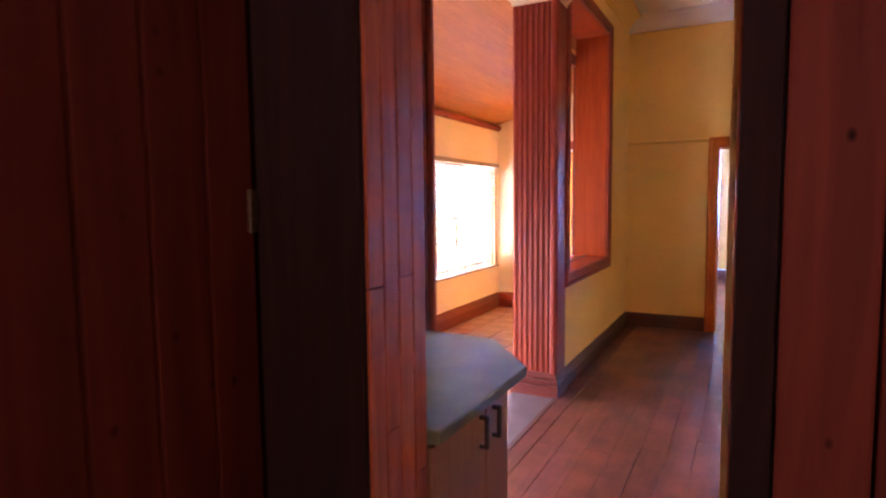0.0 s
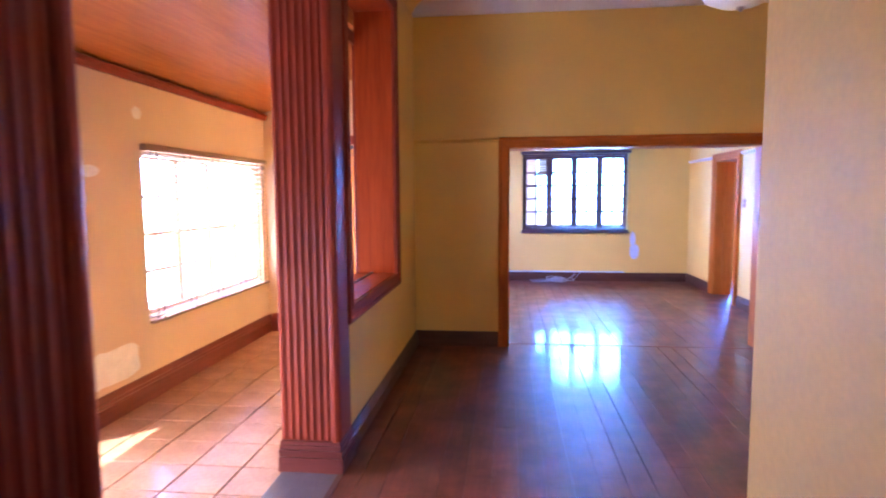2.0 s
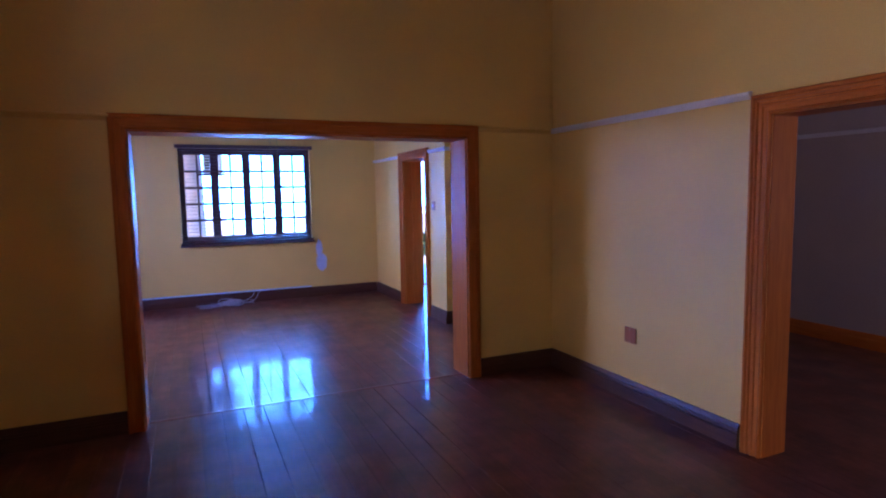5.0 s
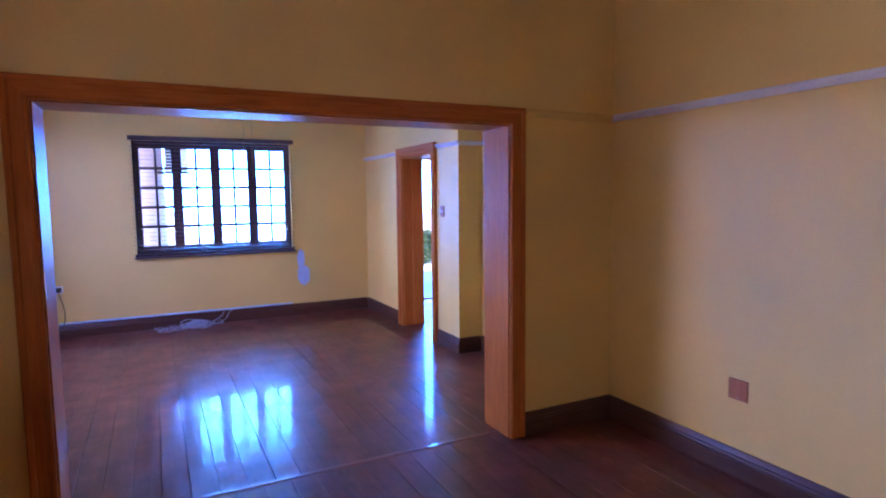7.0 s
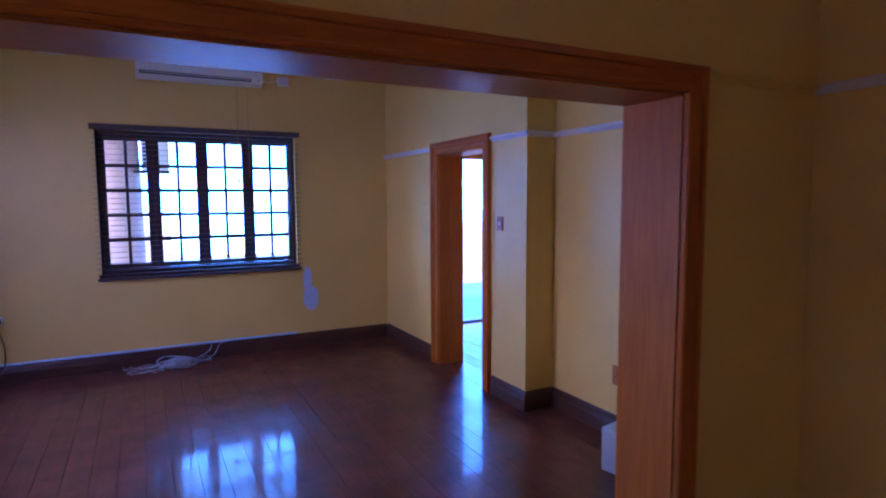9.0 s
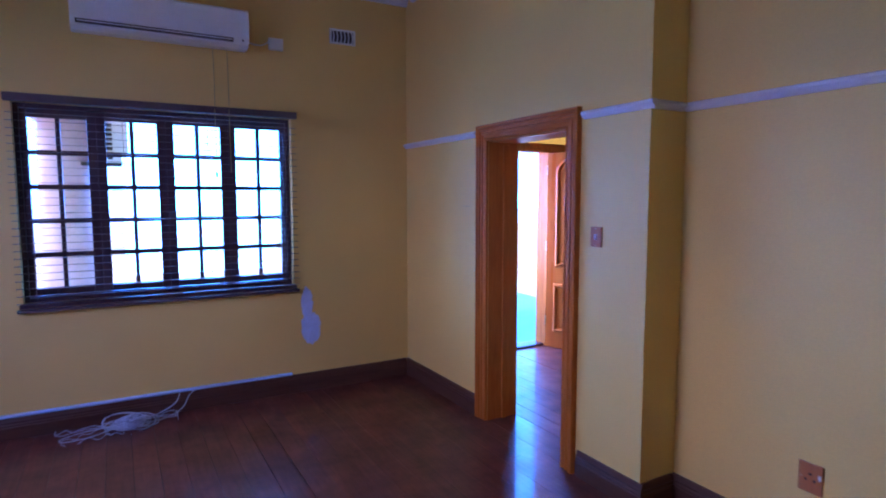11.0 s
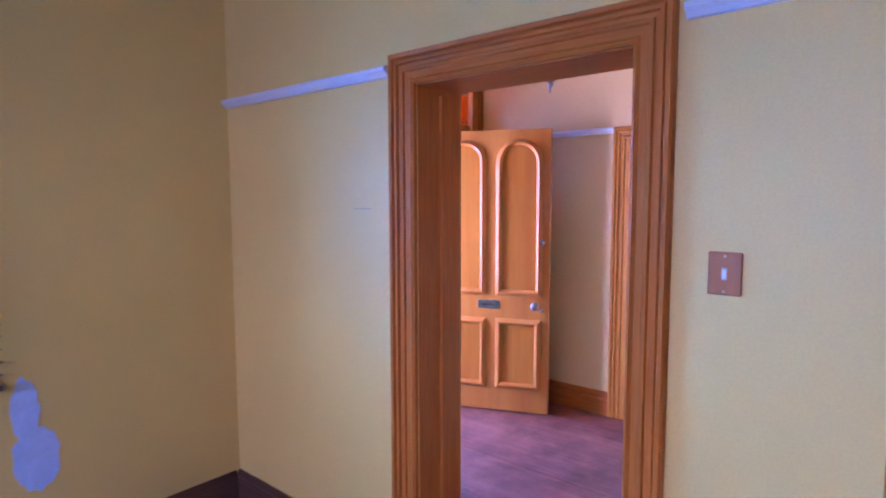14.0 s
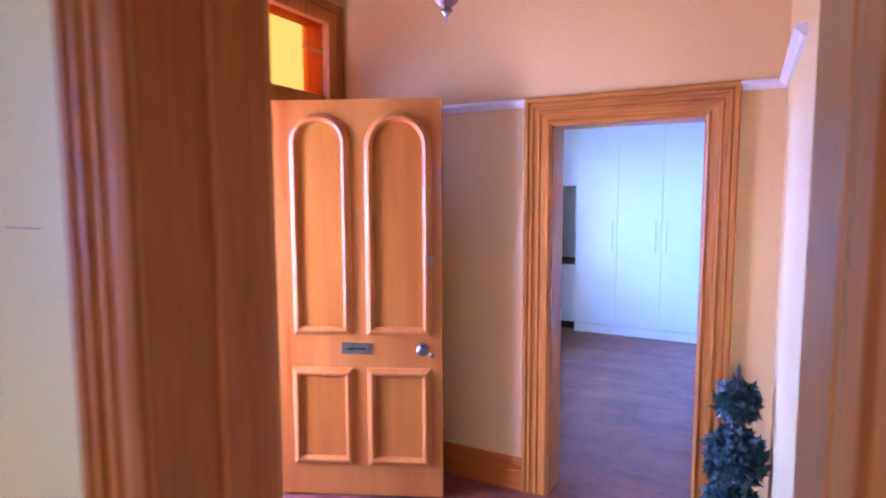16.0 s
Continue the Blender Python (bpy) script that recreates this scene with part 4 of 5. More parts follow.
for o, z0, z1 in ((0.03, 0, 0.03), (0.055, 0.03, 0.06), (0.085, 0.06, 0.085), (0.1, 0.085, 0.11)):
    boxpart("step", bracket, ORANGE_WOOD_X, -o - 0.1, o + 0.1, 0.0, o, z0, z1, bevel=0.004)


# ---- hall lamp ----
lamp = thing("hanging_lantern", pose(4.41, 10.895, 0), "aged silver filigree hanging lantern with a pointed tip", "lamp")
part("finial", lathe([(0.002, 2.148), (0.006, 2.16), (0.003, 2.172), (0.012, 2.185), (0.022, 2.195), (0.006, 2.2)]), PEWTER, lamp, "", True)
part("bowl", lathe([(0.008, 2.2), (0.03, 2.215), (0.052, 2.245), (0.062, 2.275), (0.06, 2.3), (0.045, 2.32), (0.03, 2.33)], 28), LANTERN, lamp, "etched silver bowl", True)
part("stem", lathe([(0.03, 2.33), (0.014, 2.34), (0.02, 2.37), (0.012, 2.4), (0.01, 3.3), (0.06, 3.36), (0.07, CEIL)]), PEWTER, lamp, "", True)
for k in range(6):
    a = k * math.pi / 3 + 0.3
    cu = bpy.data.curves.new("arm", "CURVE")
    cu.dimensions, cu.bevel_depth, cu.bevel_resolution = "3D", 0.005, 2
    sp = cu.splines.new("BEZIER")
    sp.bezier_points.add(3)
    for bp, (r, z) in zip(sp.bezier_points, ((0.012, 2.36), (0.08, 2.31), (0.13, 2.34), (0.11, 2.40))):
        bp.co = (r * math.cos(a), r * math.sin(a), z)
        bp.handle_left_type = bp.handle_right_type = "AUTO"
    cu.materials.append(METAL)
    arm = new("arm", cu)
    arm.parent = lamp
    cup = part("cup", lathe([(0.004, 2.395), (0.018, 2.405), (0.026, 2.42), (0.03, 2.44), (0.024, 2.44)], 10), METAL, lamp, "", True)
    cup.location = (0.11 * math.cos(a), 0.11 * math.sin(a), 0)


# ---- plants ----
def leaf_ball(radius, count, size, seed):
    """A clump of small pointed leaves standing out of a ball at all angles."""
    rnd = random.Random(seed)
    bm = bmesh.new()
    for _ in range(count):
        d = Vector((rnd.gauss(0, 1), rnd.gauss(0, 1), rnd.gauss(0, 1))).normalized()
        p = d * radius * rnd.uniform(0.6, 1.0)
        s = size * rnd.uniform(0.7, 1.3)
        side = d.cross(Vector((rnd.gauss(0, 1), rnd.gauss(0, 1), rnd.gauss(0, 1)))).normalized()
        tip = (d * rnd.uniform(0.2, 1) + side.cross(d) * rnd.uniform(-1, 1)).normalized()
        nrm = side.cross(tip) * s * 0.18
        v = [bm.verts.new(q) for q in (p, p + tip * s * 0.35 + side * s * 0.42 + nrm, p + tip * s * 0.6 + side * s * 0.14, p + tip * s, p + tip * s * 0.6 - side * s * 0.14, p + tip * s * 0.35 - side * s * 0.42 + nrm)]
        bm.faces.new((v[0], v[1], v[2], v[3]))
        bm.faces.new((v[0], v[3], v[4], v[5]))
    return bm


# ivy topiary
topiary = thing("potted_topiary", pose(5.32, 10.005, 0), "blue-green artificial ivy topiary of stacked balls in the corner", "plant")
part("pot", lathe([(0.075, 0), (0.1, 0.01), (0.12, 0.16), (0.13, 0.17), (0.13, 0.2), (0.115, 0.2), (0.1, 0.17)]), DARK_METAL, topiary, "dark pot", True)
part("stem", lathe([(0.012, 0.15), (0.009, 0.8), (0.007, 0.87), (0.001, 0.9)], 8), BARK, topiary, "dark twisted stem with a pointed end", True)
for z, r, n, seed in ((0.28, 0.115, 420, 3), (0.5, 0.118, 900, 4), (0.735, 0.082, 520, 5)):
    part("crown", leaf_ball(r, n, 0.036, seed), IVY, topiary).location = (0, 0, z)
    part("crown_core", leaf_ball(r * 0.7, n // 2, 0.046, seed + 20), IVY, topiary).location = (0, 0, z)


# ---- bedroom ----
wardrobe = thing("wardrobe", pose(XCUP, 0, 0), "white laminate built-in wardrobe with tall doors", "wardrobe")
boxpart("body", wardrobe, WARDROBE, 0.02, 0.648, 8.5, 11.745, 0.1, 2.62)
boxpart("plinth", wardrobe, WARDROBE, 0.0, 0.64, 8.52, 11.74, 0.0, 0.098, label="white plinth")
boxpart("overhead", wardrobe, WARDROBE, 0.02, 0.648, 11.747, 12.19, 1.69, 2.62, bevel=0.002)
for y0, y1, hy in ((8.97, 9.42, 9.38), (9.425, 9.875, 9.47), (9.88, 10.335, 10.29), (10.34, 10.795, 10.75), (10.8, 11.268, 10.76 + 0.1), (11.273, 11.742, 11.32)):
    d = boxpart("door", wardrobe, WARDROBE, 0.0, 0.019, y0, y1, 0.105, 2.6, bevel=0.002)
    bm = bmesh.new()
    box(bm, -0.03, -0.02, hy - 0.005, hy + 0.005, 0.955, 1.3, bevel=0.003)
    for z in (0.98, 1.27):
        box(bm, -0.022, 0.0, hy - 0.004, hy + 0.004, z - 0.004, z + 0.004)
    part("handle", bm, PEWTER_PALE, d, "slim brushed steel handle")
desk = thing("desk", pose(XCUP + 0.1, 11.97, 0), "white built-in desk with a dark top beside the wardrobe", "desk")
boxpart("top", desk, SLATE, 0.0, 0.54, -0.22, 0.225, 0.77, 0.8, bevel=0.003, label="dark desk top")
boxpart("drawer_front", desk, WARDROBE, 0.02, 0.53, -0.22, 0.225, 0.08, 0.77, bevel=0.003)
boxpart("base", desk, DARK_METAL, 0.03, 0.53, -0.215, 0.22, 0.0, 0.08)


# ---- lounge fittings ----
ac = thing("air_conditioner", pose(0.72, YW, -0.075), "white wall-mounted air conditioner above the window", "air conditioner")
bm = bmesh.new()
prism(bm, [(0, 2.79), (-0.12, 2.78), (-0.175, 2.80), (-0.2, 2.85), (-0.2, 3.03), (-0.17, 3.05), (0, 3.05)], "x", 0.0, 1.11, lambda u, v, a: (a, u, v))
part("body", bm, WHITE_PLASTIC, ac)
boxpart("louvre", ac, DARK_METAL, 0.03, 1.0, -0.204, -0.165, 2.812, 2.838, bevel=0.003, label="dark louvre slot")
boxpart("flap", ac, WHITE_PLASTIC, 0.04, 0.99, -0.207, -0.195, 2.822, 2.829, bevel=0.002)
boxpart("indicator", ac, DARK_METAL, 1.06, 1.07, -0.204, -0.199, 2.82, 2.83)


def curve_thing(name, pts, depth, mat, parent=None):
    cu = bpy.data.curves.new(name, "CURVE")
    cu.dimensions, cu.bevel_depth, cu.bevel_resolution, cu.resolution_u = "3D", depth, 1, 6
    sp = cu.splines.new("BEZIER")
    sp.bezier_points.add(len(pts) - 1)
    for bp, p in zip(sp.bezier_points, pts):
        bp.co = p
        bp.handle_left_type = bp.handle_right_type = "AUTO"
    cu.materials.append(mat)
    ob = new(name, cu)
    if parent is not None:
        ob.parent = parent
    return ob


box_ac = thing("isolator_switch", pose(2.06, YW, 2.8), "white isolator box beside the air conditioner", "switch")
boxpart("box", box_ac, WHITE_PLASTIC, -0.05, 0.06, -0.035, 0, -0.045, 0.045, bevel=0.006)
curve_thing("cord", [(-0.24, -0.1, 0.0), (-0.2, -0.05, -0.02), (-0.1, -0.03, -0.02), (-0.05, -0.02, 0.01)], 0.005, WHITE_PLASTIC, box_ac)
pull = thing("blind_pull", pose(0, YW, 0), "thin beige cords hanging down the wall with a small dark weight", "cord")
for x in (1.6, 1.7):
    curve_thing("cord", [(x, -0.012, 2.79), (x + 0.004, -0.013, 2.5), (x - 0.006, -0.07, 2.2), (x - 0.004, -0.072, 1.8)], 0.003, CORD, pull)
part("weight", lathe([(0.004, 0), (0.011, 0.01), (0.011, 0.03), (0.004, 0.042)], 10), DARK_METAL, pull, "", True).location = (1.594, -0.072, 1.762)


def vent(m):
    top = thing("air_vent", m, "white pierced plaster air vent high on the wall", "vent", "air vents")
    bm = bmesh.new()
    for b in [(-0.11, 0.11, 0.045, 0.06), (-0.11, 0.11, -0.06, -0.045), (-0.11, -0.095, -0.045, 0.045), (0.095, 0.11, -0.045, 0.045)]:
        box(bm, b[0], b[1], -0.016, 0, b[2], b[3], bevel=0.003)
    part("frame", bm, WHITE_PLASTIC, top)
    boxpart("backing", top, DARK_METAL, -0.095, 0.095, -0.003, 0.0, -0.045, 0.045)
    for k in range(6):
        bm = bmesh.new()
        x = -0.08 + k * 0.032
        prism(bm, [(-0.004, -0.045), (0.004, -0.045), (0.012, 0.0), (0.004, 0.045), (-0.004, 0.045), (0.004, 0.0)], "y", -0.013, -0.002, lambda u, v, a: (x + u, a, v))
        part("slat", bm, WHITE_PLASTIC, top)
    return top


v = vent(pose(2.615, YW, 2.93))
copy_thing(v, pose(0.08, YW, 2.93))


def plate(name, m, w, h, mat, label, category, kind="switch"):
    """A wall plate. Local x along the wall, -y out of it."""
    top = thing(name, m, label, category)
    boxpart("plate", top, mat, -w / 2, w / 2, -0.01, 0, -h / 2, h / 2, bevel=0.004)
    if kind == "switch":
        boxpart("surround", top, WHITE_PLASTIC, -0.006, 0.006, -0.013, -0.01, -0.015, 0.015, bevel=0.002)
        boxpart("rocker", top, WHITE_PLASTIC, -0.005, 0.005, -0.018, -0.012, -0.012, 0.012, bevel=0.002)
    elif kind == "socket":
        for x, z in ((-0.018, -0.008), (0.018, -0.008), (0, 0.018)):
            o = part("hole", lathe([(0.006, 0), (0.006, 0.003)], 10), DARK_METAL, top)
            o.matrix_local = pose(x, -0.0095, z, 90)
        boxpart("rocker", top, WHITE_PLASTIC, 0.034, 0.046, -0.015, -0.009, 0.006, 0.026, bevel=0.002)
    for x in (-w / 2 + 0.012, w / 2 - 0.012):
        o = part("screw", lathe([(0.004, 0), (0.003, 0.002)], 8), METAL, top)
        o.matrix_local = pose(x if kind == "socket" else 0, -0.01, 0 if kind == "socket" else (0.045 if x > 0 else -0.045), 90)
    return top


plate("light_switch", pose(XD, 9.692, 1.397, 0, 0, 90 + 180), 0.08, 0.11, COPPER, "varnished wooden light switch plate with a white rocker", "switch")
plate("wall_socket", pose(XR, 6.435, 0.485, 0, 0, 270), 0.115, 0.115, COPPER, "varnished wooden wall socket plate above the baseboard", "socket", "blank")
plate("wall_socket", pose(XS, 8.66, 0.42, 0, 0, 270), 0.1, 0.13, COPPER, "varnished wooden wall socket plate", "socket", "socket")
plate("wall_socket", pose(-0.65, YW, 0.53), 0.12, 0.13, COPPER, "varnished wooden wall socket plate", "socket", "socket")
plate("wall_socket", pose(-0.45, YW, 0.55), 0.11, 0.08, WHITE_PLASTIC, "small white wall socket", "socket", "socket")
plug = thing("plug", pose(-0.44, YW - 0.012, 0.55), "black plug with a cord trailing to the floor", "plug")
boxpart("body", plug, DARK_METAL, -0.03, 0.03, -0.05, 0, -0.025, 0.03, bevel=0.01)
curve_thing("cord", [(0, -0.04, -0.02), (0.03, -0.05, -0.12), (0.05, -0.04, -0.3), (0.01, -0.05, -0.45), (-0.1, -0.1, -0.535), (-0.25, -0.08, -0.542)], 0.005, DARK_METAL, plug)

rnd = random.Random(11)
pts = []
for k in range(46):
    a = k * 1.9 + rnd.uniform(-0.4, 0.4)
    r = rnd.uniform(0.03, 0.17)
    pts.append((r * math.cos(a) * 1.1, r * math.sin(a) * 0.45, 0.012 + rnd.uniform(0, 0.06)))
heap = thing("cable_heap", pose(0.95, 11.86, 0), "tangled white network cables heaped on the floor by the baseboard", "cables")
curve_thing("cable", pts, 0.0042, CABLE, heap)
curve_thing("cable", [(-x * 0.8, -y, z + 0.006) for x, y, z in pts[4:40]], 0.0042, CABLE, heap)
curve_thing("cable", [(y * 1.6, x * 0.35, z + 0.01) for x, y, z in pts[2:36]], 0.0042, CABLE, heap)
curve_thing("cable", [(-0.1, 0, 0.02), (-0.3, -0.06, 0.006), (-0.42, -0.03, 0.006), (-0.36, 0.04, 0.006), (-0.12, 0.03, 0.03)], 0.0042, CABLE, heap)
curve_thing("cable", [(0.1, 0, 0.02), (0.24, 0.06, 0.02), (0.34, 0.09, 0.06), (0.4, 0.14, 0.14), (0.44, 0.155, 0.16)], 0.0042, CABLE, heap)
strand = random.Random(71)
for k in range(9):
    a, line = strand.uniform(0, 6.28), []
    x, y = strand.uniform(-0.12, 0.08), strand.uniform(-0.05, 0.05)
    for i in range(9):
        line.append((x, y, 0.006 + 0.045 * strand.random() * (1 if 0 < i < 8 else 0)))
        a += strand.uniform(-0.9, 0.9)
        x, y = max(-0.45, min(0.3, x + 0.075 * math.cos(a))), max(-0.14, min(0.1, y + 0.045 * math.sin(a)))
    curve_thing("cable", line, 0.003, CABLE, heap)
curve_thing("cable", [(0.05, 0.02, 0.03), (0.2, 0.1, 0.05), (0.3, 0.12, 0.1), (0.33, 0.155, 0.15)], 0.0042, CABLE, heap)

adapter = thing("power_adapter", pose(-0.62, 11.93, 0, 0, 0, 20), "black power adapter lying on the floor by the baseboard", "adapter")
boxpart("case", adapter, DARK_METAL, -0.05, 0.05, -0.03, 0.03, 0, 0.035, bevel=0.008)
curve_thing("cord", [(0.05, 0, 0.02), (0.14, -0.03, 0.006), (0.22, 0.02, 0.006), (0.16, 0.05, 0.006), (0.3, 0.04, 0.006)], 0.004, DARK_METAL, adapter)

crate = thing("heater_box", pose(3.12, 8.27, 0, 0, 0, 12), "small pale grey appliance standing on the floor by the wall", "appliance")
boxpart("case", crate, PALE_PANEL, -0.08, 0.08, -0.1, 0.1, 0.012, 0.27, bevel=0.012)
boxpart("front_panel", crate, PALE_PANEL, -0.083, -0.079, -0.08, 0.08, 0.04, 0.24, bevel=0.001, label="grey front panel")
for y in (-0.07, 0.07):
    boxpart("foot", crate, DARK_METAL, -0.06, 0.06, y - 0.012, y + 0.012, 0, 0.014)


# filler patches, thin skins of plaster with uneven outlines
def patch(name, m, rx, rz, seed, mat, label, square=1.0):
    rnd = random.Random(seed)
    bm = bmesh.new()
    n = 26
    ring = []
    for k in range(n):
        c, d = math.cos(2 * math.pi * k / n), math.sin(2 * math.pi * k / n)
        ring.append((rx * (1 + rnd.uniform(-0.1, 0.1)) * math.copysign(abs(c) ** square, c), rz * (1 + rnd.uniform(-0.1, 0.1)) * math.copysign(abs(d) ** square, d)))
    prism(bm, ring, "y", -0.002, 0.003, lambda u, v, a: (u, a, v))
    ob = ob_from(name, bm, mat)
    ob.matrix_world = m
    return tagged(ob, label, "filler patch")


FP = "white filler patch on the yellow wall, tinted with blue window light"
patch("filler_patch", pose(2.3, YW, 0.53), 0.085, 0.14, 1, FILLER_BLUE_LIT, FP)
patch("filler_patch", pose(2.27, YW - 0.001, 0.74), 0.05, 0.13, 2, FILLER_BLUE_LIT, FP)
patch("filler_patch", pose(XSUN, 5.32, 0.36, 0, 0, 90), 0.25, 0.125, 3, FILLER_WHITE, "white filler patch low on the peach wall", 0.45)
patch("filler_patch", pose(XSUN, 5.69, 2.14, 0, 0, 90), 0.055, 0.045, 4, FILLER_WHITE, "small white filler patch on the peach wall")
patch("filler_patch", pose(XSUN, 5.17, 1.7, 0, 0, 90), 0.09, 0.04, 5, FILLER_WHITE, "small white filler patch on the peach wall")

tagged(ob_from("wall_crack", box(bmesh.new(), XD - 0.0015, XD + 0.003, 10.996, 11.1, 1.545, 1.548), CORD), "fine dark hairline crack in the yellow wall", "crack")

# washroom behind the sunroom
leaf = thing("panel_door", pose(-1.51, YSUN + 0.12, 0, 0, 0, 142), "orange wooden door standing open into the washroom", "door")
boxpart("leaf", leaf, GOLD_WOOD, 0, 0.68, -0.02, 0.02, 0.01, 2.06, bevel=0.003)
for z0, z1 in ((0.2, 0.9), (1.05, 1.8)):
    for x0, x1 in ((0.1, 0.3), (0.38, 0.58)):
        boxpart("panel", leaf, GOLD_WOOD, x0, x1, -0.026, 0.026, z0, z1, bevel=0.006)
part("handle", lathe([(0.02, 0), (0.01, 0.02), (0.024, 0.04), (0.01, 0.055)], 12), METAL, leaf, "", True).matrix_local = pose(0.62, -0.02, 1.0, 90)
casing("trim_washroom_door", "x", YSUN, -1, -2.2, -1.5, 2.08, PLAIN_CASING, RED_WOOD, "reddish wooden casing of the washroom doorway")
toilet = thing("toilet", pose(-2.1, 8.35, 0), "white ceramic toilet under the washroom window", "toilet")
part("bowl", lathe([(0.12, 0), (0.1, 0.06), (0.1, 0.18), (0.17, 0.34), (0.19, 0.38), (0.17, 0.4)], 24), WHITE_PLASTIC, toilet, "", True)
boxpart("cistern", toilet, WHITE_PLASTIC, -0.2, 0.2, 0.18, 0.36, 0.4, 0.76, bevel=0.02)
part("seat", lathe([(0.19, 0.4), (0.195, 0.41), (0.185, 0.425), (0.1, 0.428)], 24), WHITE_PLASTIC, toilet, "", True)

# dining room pendant
pend = thing("pendant_light", pose(1.27, 4.85, 0.0), "white glass pendant light with a silver collar", "lamp")
part("shade", lathe([(0.02, 2.46), (0.1, 2.475), (0.17, 2.51), (0.2, 2.55), (0.19, 2.57), (0.06, 2.62)], 28), WHITE_PLASTIC, pend, "", True)
part("rod", lathe([(0.06, 2.62), (0.02, 2.65), (0.008, 2.68), (0.008, 3.36), (0.06, 3.38), (0.065, CEIL + 0.07)], 14), PEWTER, pend, "", True)
part("collar", lathe([(0.006, 2.44), (0.016, 2.45), (0.02, 2.462)], 12), PEWTER, pend, "", True)

# ---- outside ----
structure("threshold_front", box(bmesh.new(), 4.06, 4.93, YF + 0.02, YF + 0.13, -0.03, 0.022, bevel=0.006), DARK_WOOD_X, "dark worn wooden sill of the front door", "threshold")
structure("pavement", box(bmesh.new(), 2.6, 7.0, YF + 0.25, 15.5, -0.32, -0.05), PORCH, "pale blue-green tiled porch floor", "pavement")
structure("wall_garden", box(bmesh.new(), -30, 40, 20.0, 20.2, -0.32, 0.9), RENDERED, "bright white rendered garden wall", "wall")
structure("backdrop", box(bmesh.new(), -150, 170, 90, 90.1, -0.32, 90), SKY_GLOW, "glowing sheet standing in for the bright sky", "backdrop")
structure("backdrop_west", box(bmesh.new(), -90.1, -90, -150, 85, -0.32, 90), WEST_GLOW, "glowing sheet standing in for the bright sky", "backdrop")
structure("roof_verandah", box(bmesh.new(), -1.2, 3.3, YF + 0.26, 14.6, 2.76, 2.86), SOFFIT, "brown boarded verandah roof", "roof")
# Unseen eave, added only to block sun through the assumed side opening.
structure("roof_eave", box(bmesh.new(), -2.6, -1.11, 9.21, YF + 0.25, 2.6, 2.7), SOFFIT, "unseen brown eave added to keep sun out of the side opening", "roof")
structure("beam_verandah", box(bmesh.new(), -1.2, 3.3, 14.35, 14.5, 2.5, 2.74, bevel=0.008), SOFFIT, "brown wooden verandah beam", "beam")


def column(m):
    top = thing("verandah_column", m, "pinkish painted round verandah column on a base", "column", "verandah columns")
    part("shaft", lathe([(0.25, 0.15), (0.25, 1.0), (0.23, 2.2), (0.225, 2.4)], 28), PINK, top, "", True)
    boxpart("base", top, PINK, -0.3, 0.3, -0.3, 0.3, -0.32, 0.15, bevel=0.015)
    boxpart("capital", top, PINK, -0.28, 0.28, -0.28, 0.28, 2.4, 2.5, bevel=0.015)
    return top


c = column(pose(0.49, 14.42, 0))
copy_thing(c, pose(3.05, 14.42, 0))
unit = thing("outdoor_unit", pose(0.86, 14.3, 1.97), "pale outdoor air conditioning unit with a dark grille on brackets", "outdoor unit")
boxpart("case", unit, WHITE_PLASTIC, -0.12, 0.2, -0.12, 0.12, 0.0, 0.42, bevel=0.012)
for k in range(8):
    boxpart("slat", unit, DARK_METAL, -0.1, 0.06, -0.135, -0.121, 0.03 + k * 0.047, 0.058 + k * 0.047)
boxpart("bracket", unit, DARK_METAL, -0.22, 0.26, -0.1, 0.1, -0.035, -0.001, bevel=0.004)


def shrub(m, r, seed, label):
    top = thing("shrub", m, label, "shrub", "garden shrubs")
    part("trunk", lathe([(0.05, -0.32), (0.035, 0.2), (0.02, r)], 8), BARK, top)
    part("crown", leaf_ball(r, 500, 0.16, seed), LEAF, top).location = (0, 0, r * 0.9)
    part("crown", leaf_ball(r * 0.7, 260, 0.16, seed + 1), LEAF, top).location = (r * 0.5, 0.1, r * 1.4)
    return top


for x, y, r, seed in ((6.15, 16.8, 0.32, 48),):
    shrub(pose(x, y, 0), r, seed, "green leafy garden shrub in bright sun")

# ---- floor pieces, last ----
rnd = random.Random(5)


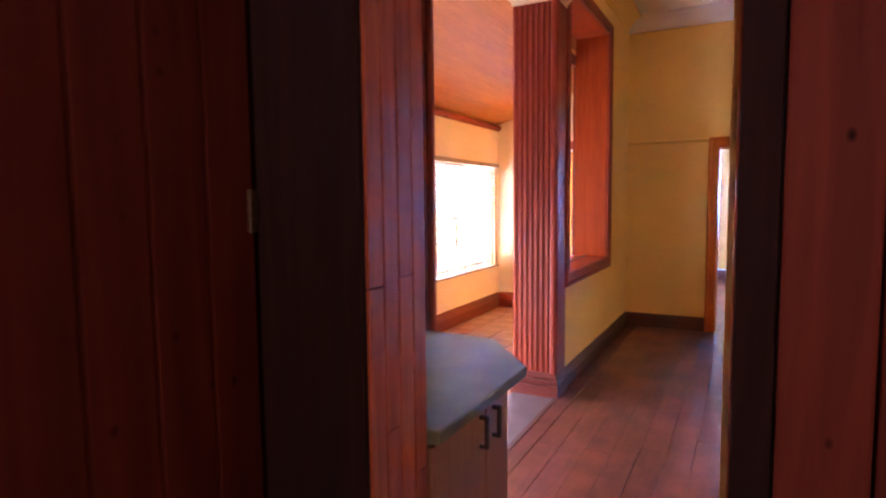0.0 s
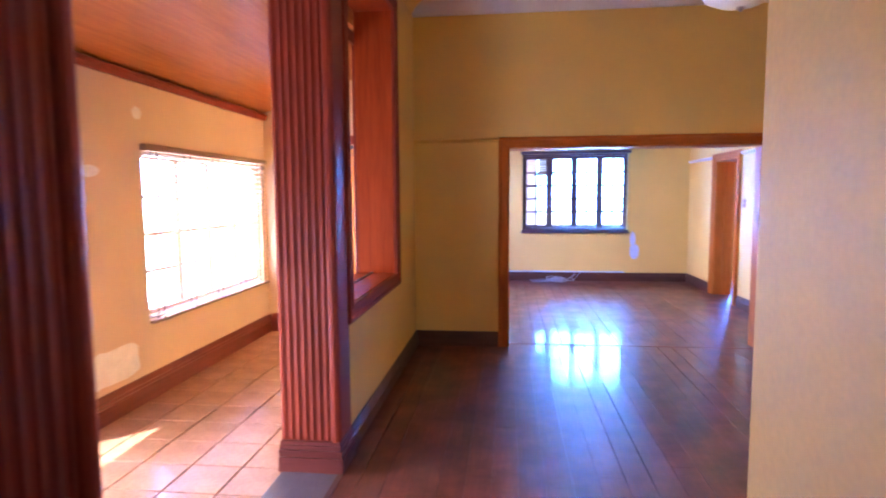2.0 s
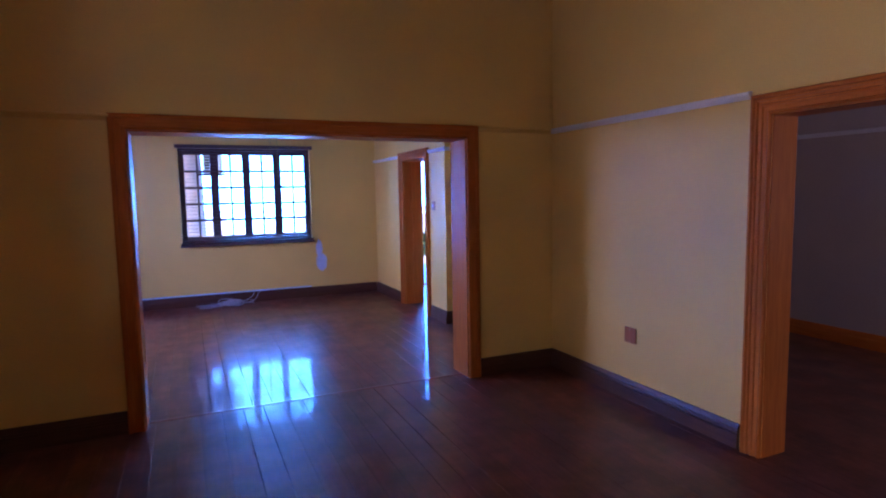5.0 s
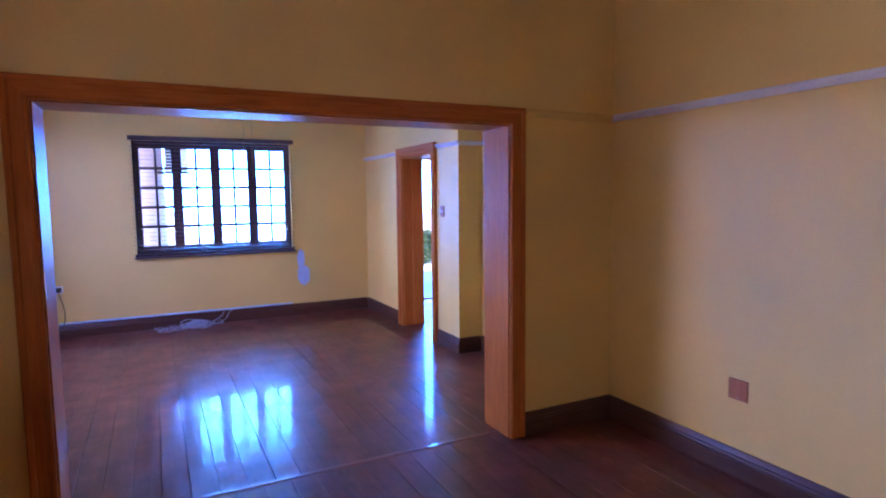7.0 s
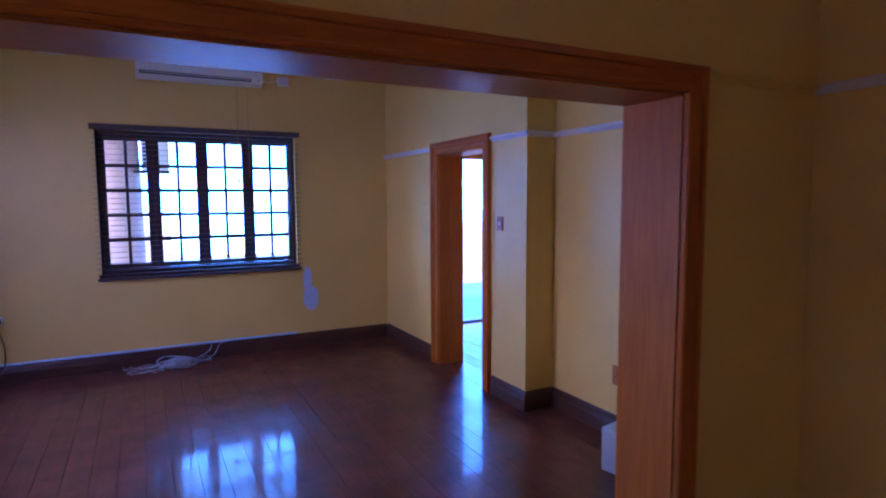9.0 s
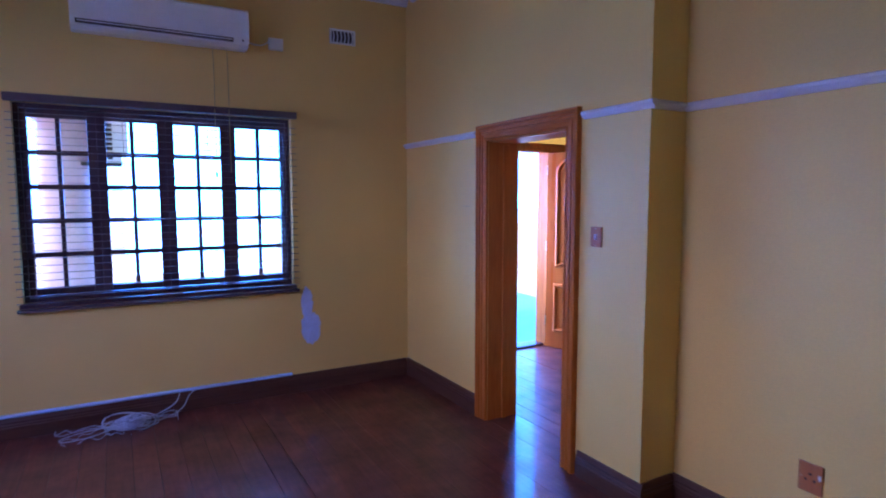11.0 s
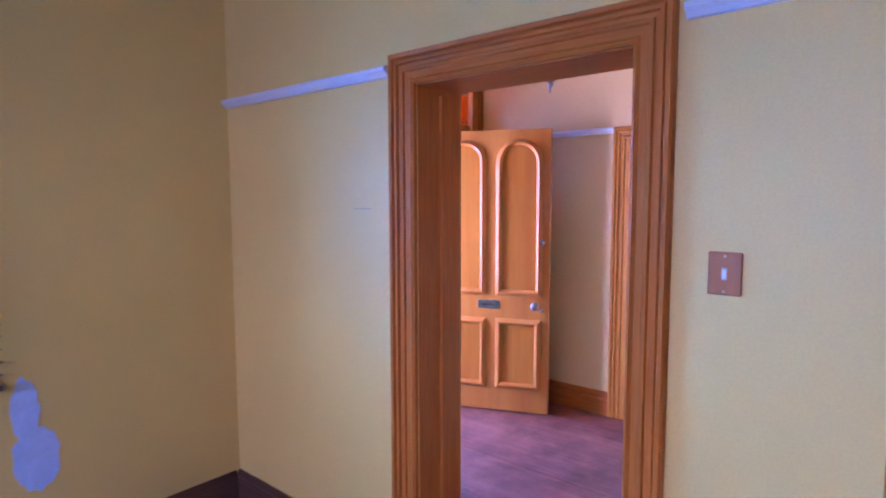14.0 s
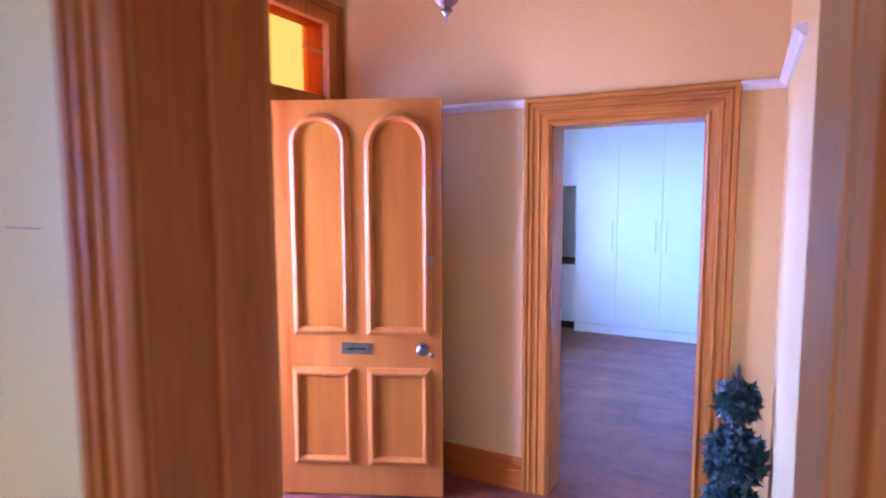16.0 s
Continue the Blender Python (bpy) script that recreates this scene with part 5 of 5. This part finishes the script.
def boards(parent, mat, axis, a0, a1, lo, hi, width, cuts):
    """Loose-fitting floor boards side by side from a0 to a1, each run cut once or twice."""
    cache = {}
    a = a0
    while a < a1 - 0.02:
        w = min(width, a1 - a)
        spots = [lo] + sorted(lo + (hi - lo) * (c + rnd.uniform(-0.12, 0.12)) for c in cuts) + [hi]
        for s0, s1 in zip(spots, spots[1:]):
            gap = rnd.choice((0.0008, 0.0012, 0.0018, 0.003, 0.006))
            length = s1 - s0
            key = (round(length, 1), round(w, 3))
            if key not in cache:
                bm = box(bmesh.new(), -0.5, 0.5, -0.5, 0.5, -0.03, 0)
                me = bpy.data.meshes.new("floor_board")
                size = (w, length) if axis == "y" else (length, w)
                for v in bm.verts:
                    v.co.x *= size[0]
                    v.co.y *= size[1]
                bm.to_mesh(me)
                bm.free()
                me.materials.append(mat)
                cache[key] = (me, length)
            me, made = cache[key]
            ob = new("floor_board", me)
            ob.parent = parent
            mid, across = (s0 + s1) / 2, a + w / 2
            ob.location = (across, mid, rnd.uniform(-0.0012, 0)) if axis == "y" else (mid, across, rnd.uniform(-0.0012, 0))
            sc = (length - 0.002) / made
            ob.scale = ((w - gap) / w, sc, 1) if axis == "y" else (sc, (w - gap) / w, 1)
        a += w


structure("trim_floor_strip", prism(bmesh.new(), [(0, 0), (0.05, 0), (0.04, 0.004), (0.01, 0.005)], "x", WIDE[0] + 0.01, WIDE[1] - 0.01, lambda u, v, a: (a, 7.535 + u, v)), BOARD_X, "worn wooden strip across the floor of the wide opening", "trim")
boards(floor, BOARD, "y", XL + 0.001, XR, -1.39, 7.555, 0.142, (0.35, 0.68))
boards(floor, BOARD, "y", -0.9, XS, 7.56, YW, 0.142, (0.5,))
boards(floor_hall, BOARD_HALL, "y", XS + 0.002, 9.95, 8.42, YF + 0.25, 0.142, (0.45,))

tile_me = None
for i in range(6):
    for k in range(25):
        bm = None
        if tile_me is None:
            bm = box(bmesh.new(), -0.146, 0.146, -0.146, 0.146, -0.012, 0, bevel=0.003)
            tile_me = bpy.data.meshes.new("floor_tile")
            bm.to_mesh(tile_me)
            bm.free()
            tile_me.materials.append(TILE)
        x, y = XSUN + 0.16 + i * 0.302, 1.5 + k * 0.302
        if x > -1.15:
            continue
        ob = new("floor_tile", tile_me)
        ob.parent = floor_sunroom
        ob.location = (x, y, rnd.uniform(-0.001, 0.0005))
